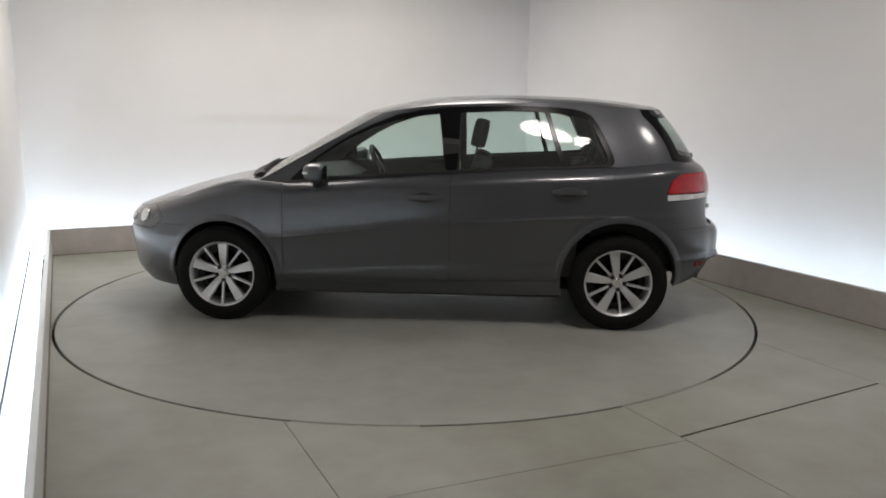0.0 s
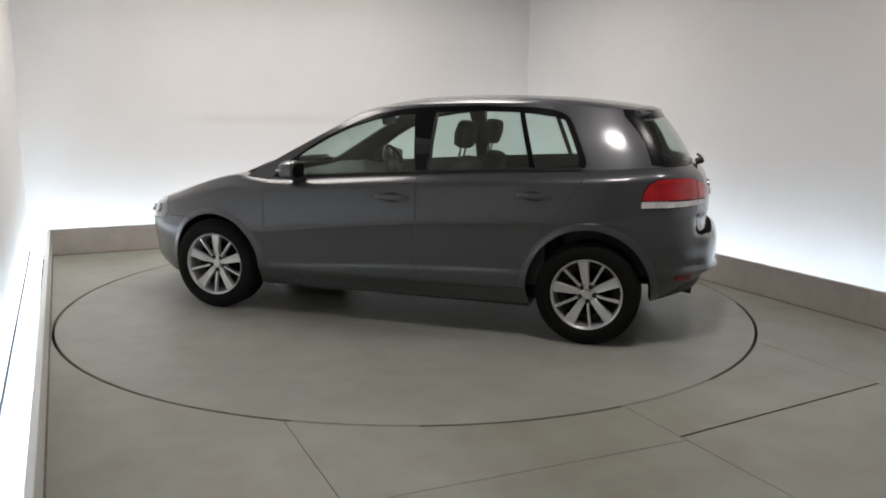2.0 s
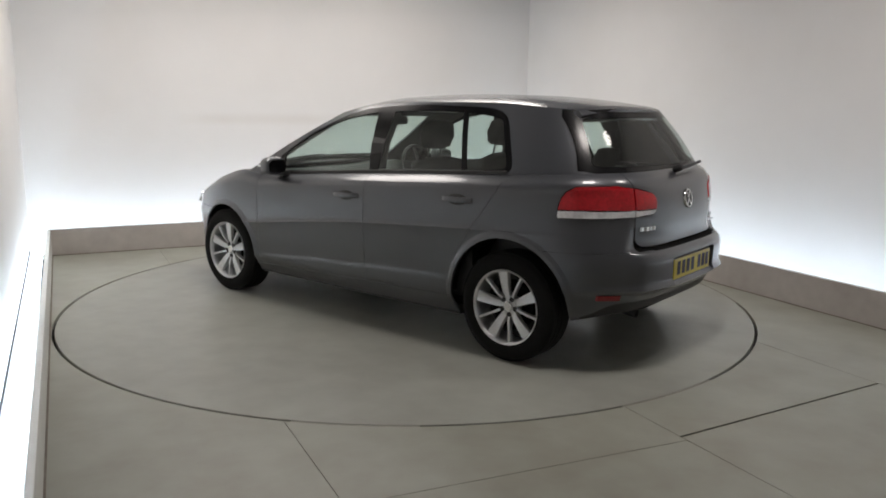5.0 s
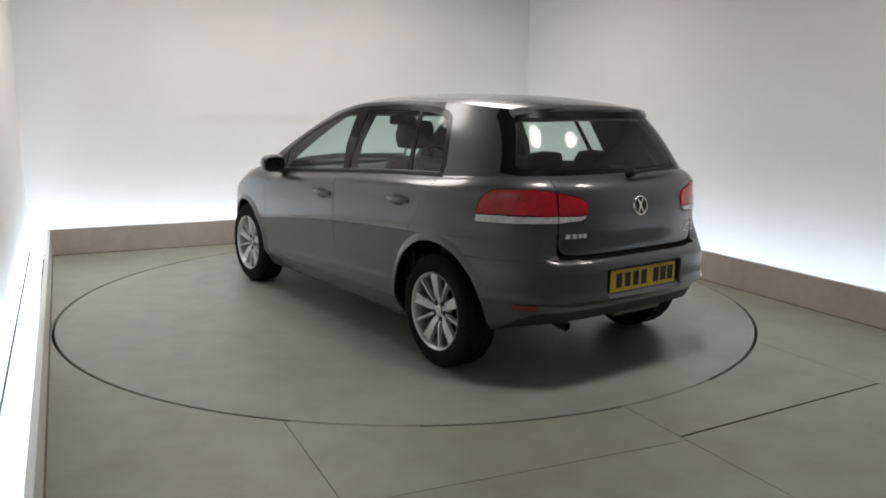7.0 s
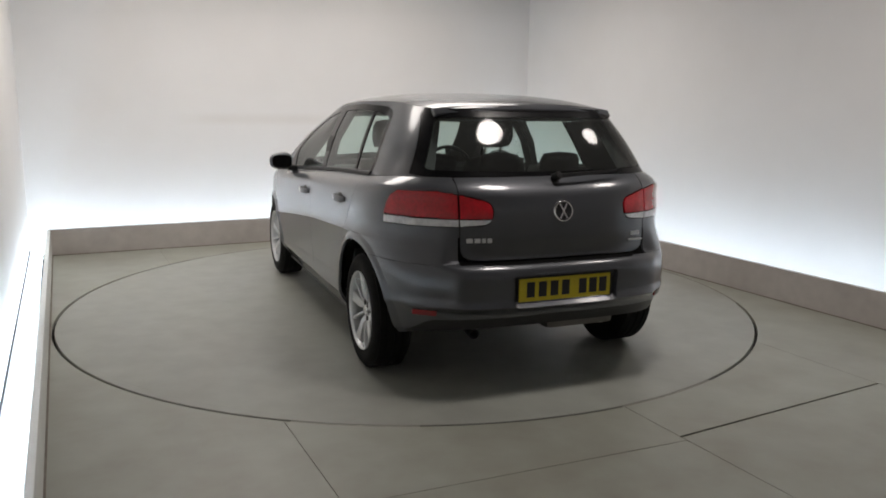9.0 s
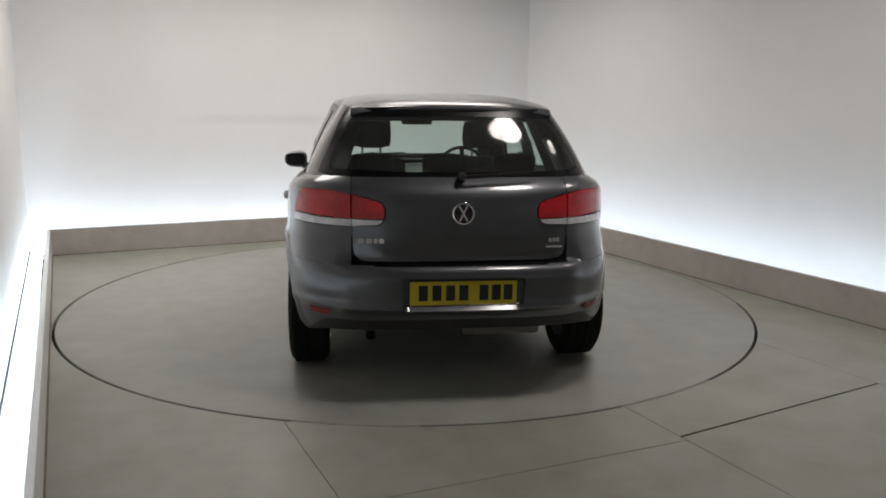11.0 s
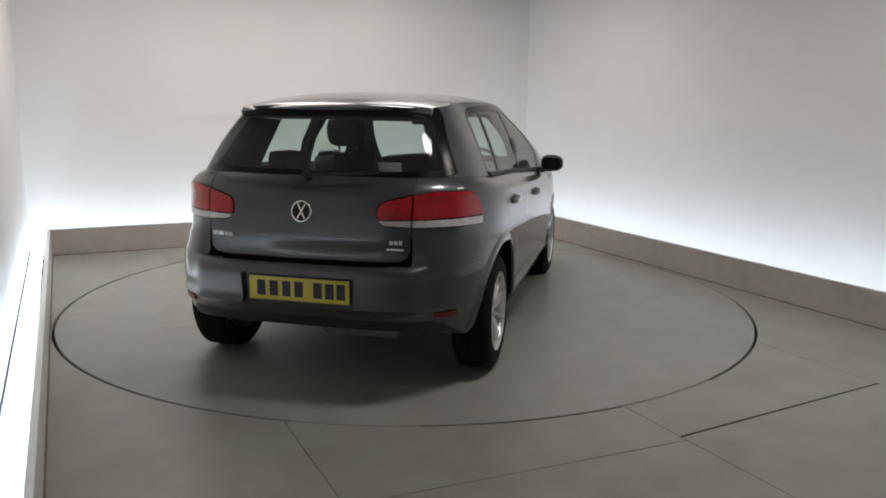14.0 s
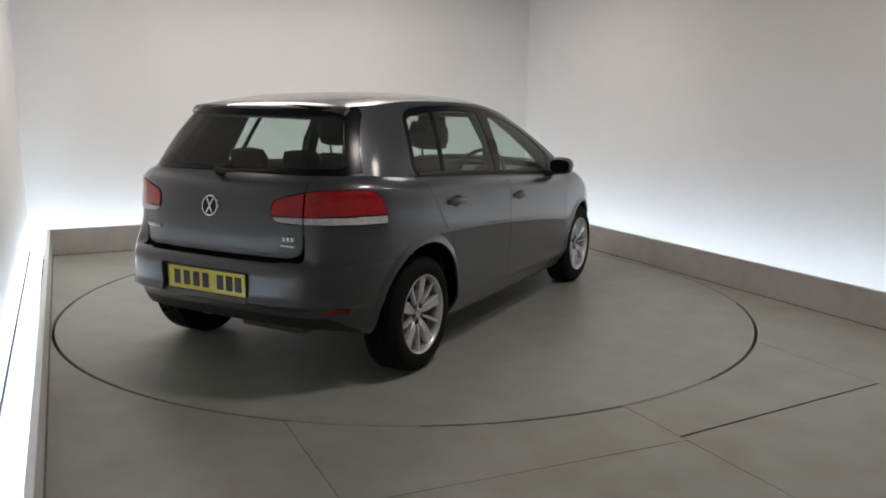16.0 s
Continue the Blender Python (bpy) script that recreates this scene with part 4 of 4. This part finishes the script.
def door_fittings():
    for i, s in enumerate((1, -1)):
        for door, x0, x1, z in ((front_doors[i], -0.165, 0.060, 0.850), (rear_doors[i], -1.062, -0.850, 0.898)):
            # dished cup behind the grip
            xm = (x0 + x1) / 2
            bm = bmesh.new()
            bmesh.ops.create_uvsphere(bm, u_segments=20, v_segments=10, radius=1.0)
            bmesh.ops.transform(bm, matrix=Matrix.Translation((xm + 0.005, s * (side_y(xm, z) - 0.005), z - 0.004)) @ Matrix.Diagonal((0.082, 0.011, 0.036, 1)), verts=bm.verts)
            part("handle_cup", bm, M_PLASTIC, door, "dark handle cup", smooth=60)
            secs = []
            for k in range(13):
                t = k / 12
                x = x0 + (x1 - x0) * t
                out = 0.007 + 0.028 * math.sin(math.pi * t) ** 0.5
                y = s * (side_y(x, z) + out)
                h = 0.013 + 0.004 * math.sin(math.pi * t)
                secs.append([Vector((x, y - s * 0.014, z - h)), Vector((x, y - s * 0.003, z - h)), Vector((x, y, z - h * 0.5)), Vector((x, y, z + h * 0.5)), Vector((x, y - s * 0.003, z + h)), Vector((x, y - s * 0.014, z + h))])
            part("handle", loft(secs), M_PAINT, door, smooth=40)
        # window-line rubber
        secs = []
        for k in range(25):
            x = 0.80 - 2.02 * k / 24
            z = belt_z(x) + 0.010
            p = side_w(z) * (1 - 0.012 * (x / 1.5) ** 2) - 0.078
            secs.append([Vector((x, s * (p - 0.012), z - 0.008)), Vector((x, s * (p + 0.010), z - 0.009)), Vector((x, s * (p + 0.006), z + 0.006)), Vector((x, s * (p - 0.012), z + 0.012))])
        part("window_rubber", loft(secs), M_PLASTIC, body, smooth=30)
        # door mirror
        housing = bmesh.new()
        bmesh.ops.create_uvsphere(housing, u_segments=28, v_segments=16, radius=1.0)
        for v in housing.verts:
            c = v.co
            sgn = lambda q: (1 if q >= 0 else -1)
            c.x, c.y, c.z = sgn(c.x) * abs(c.x) ** 0.75, sgn(c.y) * abs(c.y) ** 0.7, sgn(c.z) * abs(c.z) ** 0.72
            if c.x < 0:
                c.x *= 0.45
            c.z *= 1 - 0.10 * c.y
            c.x -= 0.25 * max(0.0, c.y) ** 2
        bmesh.ops.transform(housing, matrix=Matrix.Translation((0.632, s * 0.916, 0.996)) @ Matrix.Diagonal((0.088, s * 0.086, 0.063, 1)), verts=housing.verts)
        bmesh.ops.recalc_face_normals(housing, faces=housing.faces)
        mir = part("door_mirror", housing, M_PAINT, front_doors[i], smooth=60)
        bm = bmesh.new()
        bmesh.ops.create_circle(bm, cap_ends=True, segments=28, radius=1.0)
        for v in bm.verts:
            c = v.co
            c.x, c.y = (1 if c.x >= 0 else -1) * abs(c.x) ** 0.6, (1 if c.y >= 0 else -1) * abs(c.y) ** 0.6
        bmesh.ops.transform(bm, matrix=Matrix.Translation((0.582, s * 0.916, 0.996)) @ pose(0, 0, 0, 0, -90, 0) @ Matrix.Diagonal((0.045, 0.073, 1, 1)), verts=bm.verts)
        part("mirror_glass", bm, M_GLOSSBLACK, mir, "dark mirror glass")
        part("mirror_foot", boxed((0.585, min(s * 0.77, s * 0.87), 0.925), (0.685, max(s * 0.77, s * 0.87), 0.965), 0.012), M_PLASTIC, mir, smooth=40)
        part("indicator", boxed((0.672, min(s * 0.92, s * 0.99), 0.991), (0.710, max(s * 0.92, s * 0.99), 1.005), 0.004), M_CLEAR, mir, "clear side indicator")


door_fittings()


def front_details():
    secs = []
    for k in range(17):
        y = -0.66 + 1.32 * k / 16
        i = abs(y) / RIM[IA].y
        x = COWL_X + 0.005 - (COWL_X - RIM[IA].x) * i ** 2.4
        z = 0.990 - (0.985 - RIM[IA].z) * i ** 2.2
        secs.append([Vector((x + 0.05, y, z - 0.010)), Vector((x, y, z + 0.012)), Vector((x - 0.03, y, z + 0.014)), Vector((x - 0.02, y, z - 0.02))])
    part("wiper_cowl", loft(secs), M_PLASTIC, body, "black cowl below the windscreen", smooth=40)
    for y0, y1 in ((0.55, 0.02), (0.02, -0.52)):
        secs = []
        for k in range(9):
            t = k / 8
            y = y0 + (y1 - y0) * t
            i = abs(y) / RIM[IA].y
            x = COWL_X - 0.02 - (COWL_X - RIM[IA].x) * i ** 2.4
            z = 0.998 - (0.985 - RIM[IA].z) * i ** 2.2 + 0.012 * t
            secs.append([Vector((x - 0.008, y, z)), Vector((x, y, z + 0.014)), Vector((x + 0.010, y, z + 0.008)), Vector((x + 0.006, y, z - 0.004))])
        part("wiper", loft(secs), M_PLASTIC, body, smooth=40)


front_details()


# ---- inside the car ----
def cushion(lo, hi, bevel, m, material=M_FABRIC):
    bm = bmesh.new()
    box(bm, lo, hi)
    bmesh.ops.subdivide_edges(bm, edges=list(bm.edges), cuts=3, use_grid_fill=True)
    c = (Vector(lo) + Vector(hi)) / 2
    h = (Vector(hi) - Vector(lo)) / 2
    for v in bm.verts:
        q = Vector([(v.co[i] - c[i]) / h[i] for i in range(3)])
        k = 1 - bevel * sum(abs(q[i]) ** 4 for i in range(3)) / 3
        if abs(q.x) + abs(q.y) + abs(q.z) > 2.1:
            k *= 1 - bevel * 0.6
        v.co = c + Vector([q[i] * h[i] * k for i in range(3)])
    bmesh.ops.transform(bm, matrix=m, verts=bm.verts)
    return bm


def seat(x, y, lean=-18):
    st = new("seat")
    st.parent = car
    st.location = OFF + Vector((x, y, 0))
    part("seat_base", cushion((-0.27, -0.25, 0.36), (0.27, 0.25, 0.56), 0.10, Matrix.Identity(4)), M_FABRIC, st, smooth=70)
    mb = Matrix.Translation((-0.25, 0, 0.50)) @ pose(0, 0, 0, 0, lean, 0)
    part("seat_back", cushion((-0.07, -0.24, 0.0), (0.07, 0.24, 0.62), 0.12, mb), M_FABRIC, st, smooth=70)
    mh = Matrix.Translation((-0.25, 0, 0.50)) @ pose(0, 0, 0, 0, lean + 6, 0)
    hr = part("head_restraint", cushion((-0.055, -0.135, 0.655), (0.055, 0.135, 0.845), 0.16, mh), M_FABRIC, st, smooth=70)
    for yy in (0.06, -0.06):
        bm = bmesh.new()
        cyl(bm, 0.007, 0.007, 0.14, mh @ Matrix.Translation((0, yy, 0.63)), 10)
        part("restraint_post", bm, M_STEEL, hr)
    return st


seat(0.02, 0.37)
seat(0.02, -0.37)


def rear_bench():
    st = new("rear_bench")
    st.parent = car
    st.location = OFF
    part("seat_base", cushion((-1.02, -0.62, 0.36), (-0.50, 0.62, 0.55), 0.06, Matrix.Identity(4)), M_FABRIC, st, smooth=70)
    mb = Matrix.Translation((-1.00, 0, 0.48)) @ pose(0, 0, 0, 0, -20, 0)
    part("seat_back", cushion((-0.06, -0.62, 0.0), (0.06, 0.62, 0.57), 0.06, mb), M_FABRIC, st, smooth=70)
    for y in (0.40, 0.0, -0.40):
        part("head_restraint", cushion((-0.045, y - 0.125, 0.585), (0.045, y + 0.125, 0.715), 0.14, mb), M_FABRIC, st, smooth=70)
        for d in (0.05, -0.05):
            bm = bmesh.new()
            cyl(bm, 0.006, 0.006, 0.08, mb @ Matrix.Translation((0, y + d, 0.58)), 8)
            part("restraint_post", bm, M_STEEL, st)


rear_bench()


def cabin():
    secs = []
    for k in range(9):
        y = -0.72 + 1.44 * k / 8
        hump = 0.05 * math.exp(-((y + 0.37) / 0.2) ** 2)
        secs.append([Vector((1.02, y, 0.42)), Vector((1.02, y, 0.93)), Vector((0.88, y, 0.945 + hump * 0.5)), Vector((0.66, y, 0.935 + hump)), Vector((0.56, y, 0.88)), Vector((0.60, y, 0.62)), Vector((0.75, y, 0.42))])
    part("dashboard", loft(secs), M_PLASTIC, body, "dark moulded dashboard", smooth=40)
    m = Matrix.Translation((0.40, -0.37, 0.93)) @ pose(0, 0, 0, 0, -66, 0)
    bm = lathe([(0.185 + 0.014 * math.cos(a), 0.014 * math.sin(a)) for a in [2 * math.pi * k / 10 for k in range(11)]], 40, m)
    sw = part("steering_wheel", bm, M_PLASTIC, body, "black steering wheel", smooth=60)
    part("wheel_boss", lathe([(0.0001, 0.02), (0.06, 0.015), (0.075, -0.03)], 24, m), M_PLASTIC, sw, smooth=40)
    for a in (0, 180, 270):
        bm = bmesh.new()
        box(bm, (0.05, -0.018, -0.012), (0.18, 0.018, 0.004), 0.004)
        bmesh.ops.transform(bm, matrix=m @ pose(0, 0, 0, 0, 0, a + 90), verts=bm.verts)
        part("wheel_spoke", bm, M_PLASTIC, sw)
    # lining under the roof
    rows = []
    for j in range(9):
        g = 0.96 * (1 - j / 8)
        row = []
        for p in TOP[::2]:
            x, y = -0.66 + (p.x + 0.66) * g, p.y * g
            row.append(Vector((x, y, roof_point(x, y, 0) - 0.028)))
        rows.append(row)
    bm = bmesh.new()
    grid(bm, rows)
    faces = [[v.co.copy() for v in f.verts] for f in bm.faces]
    bm.free()
    part("headliner", panel(faces, "B", gap=0.0, depth=0.0), M_LINER, body, "pale grey fabric headlining", smooth=40)
    part("cabin_floor", boxed((-1.02, -0.74, 0.245), (0.98, 0.74, 0.30)), M_CARPET, body)
    part("parcel_shelf", boxed((-1.74, -0.56, 0.965), (-1.20, 0.56, 0.985), 0.006), M_CARPET, body, "dark parcel shelf")
    part("boot_floor", boxed((-1.86, -0.50, 0.37), (-1.05, 0.50, 0.42)), M_CARPET, body)
    part("bulkhead", boxed((1.03, -0.68, 0.25), (1.06, 0.68, 0.90)), M_CARPET, body)
    part("interior_mirror", cushion((0.30, -0.12, 1.275), (0.33, 0.12, 1.345), 0.12, Matrix.Identity(4)), M_PLASTIC, body, "black interior mirror", smooth=60)
    for s in (1, -1):
        for (x0, x1, dr) in ((-0.19, 0.85, front_doors), (-1.02, -0.22, rear_doors)):
            secs = []
            for k in range(9):
                x = x0 + (x1 - x0) * k / 8
                zt = belt_z(x) + 0.004
                secs.append([Vector((x, s * 0.80, 0.34)), Vector((x, s * 0.815, zt - 0.10)), Vector((x, s * 0.782, zt)), Vector((x, s * 0.735, zt)), Vector((x, s * 0.715, zt - 0.05)), Vector((x, s * 0.745, 0.34))])
            part("door_trim", loft(secs), M_PLASTIC, dr[0 if s > 0 else 1], "dark inner door panel", smooth=40)
        # dark lining of the rear quarter
        y0, y1 = sorted((s * 0.62, s * 0.70))
        part("quarter_trim", boxed((-1.68, y0, 0.42), (-1.12, y1, 1.02), 0.02), M_PLASTIC, body, smooth=40)
        bm = loft([[Vector((-1.21, s * 0.72, 1.06)), Vector((-1.64, s * 0.655, 1.06)), Vector((-1.62, s * 0.56, 1.06)), Vector((-1.20, s * 0.60, 1.06))],
                   [Vector((-1.09, s * 0.545, 1.36)), Vector((-1.45, s * 0.53, 1.34)), Vector((-1.45, s * 0.46, 1.34)), Vector((-1.09, s * 0.49, 1.36))]])
        part("pillar_trim", bm, M_PLASTIC, body)
        bm = loft([[Vector((-0.165, s * 0.792, 0.97)), Vector((-0.262, s * 0.792, 0.97)), Vector((-0.262, s * 0.745, 0.97)), Vector((-0.165, s * 0.745, 0.97))],
                   [Vector((-0.150, s * 0.745, 1.18)), Vector((-0.262, s * 0.745, 1.18)), Vector((-0.262, s * 0.690, 1.18)), Vector((-0.150, s * 0.690, 1.18))],
                   [Vector((-0.140, s * 0.615, 1.395)), Vector((-0.258, s * 0.615, 1.395)), Vector((-0.258, s * 0.560, 1.395)), Vector((-0.140, s * 0.560, 1.395))]])
        part("pillar_trim", bm, M_PLASTIC, body)


cabin()


def on_body(kind, a, z):
    """A place on the lower body and its outward direction."""
    nx = along(kind, a)
    zt, zb = belt_z(nx), sill_z(nx)
    zl = max(lower_z(nx), zb + 0.06)
    zc = max(min(crease_z(nx), zt - 0.08), zl + 0.05)
    v = float(np.interp(z, [zb, zl, zc, zt], [0, V_LOW, V_CREASE, 1]))
    p = body_point(kind, a, v)
    n = (body_point(kind, a + 0.02, v) - p).cross(body_point(kind, a, v + 0.02) - p).normalized()
    if n.dot(p - Vector((0, 0, z))) < 0:
        n = -n
    return p, n


def headlamp_reflectors():
    """Round bright reflectors showing through the headlamp lenses."""
    for a, zz, r in ((0.80, 0.672, 0.046), (1.02, 0.655, 0.036)):
        p, n = on_body("front", a, zz)
        for sd in (1, -1):
            q = Vector((p.x, sd * p.y, p.z))
            d = Vector((n.x, sd * n.y, n.z))
            m = Matrix.Translation(q + d * 0.002) @ d.to_track_quat("Z", "Y").to_matrix().to_4x4()
            part("headlamp_reflector", lathe([(0.0001, 0.004), (r * 0.6, 0.003), (r * 0.72, 0.006), (r, 0.004), (r, -0.012)], 28, m), M_CHROME, body, "round bright headlamp reflector", smooth=40)


headlamp_reflectors()


def motions():
    rows = [(float(t), pose(0, 0, 0, 0, 0, turn(t))) for t in range(0, 17)]
    walk(turntable, rows)
    walk(car, rows)


motions()
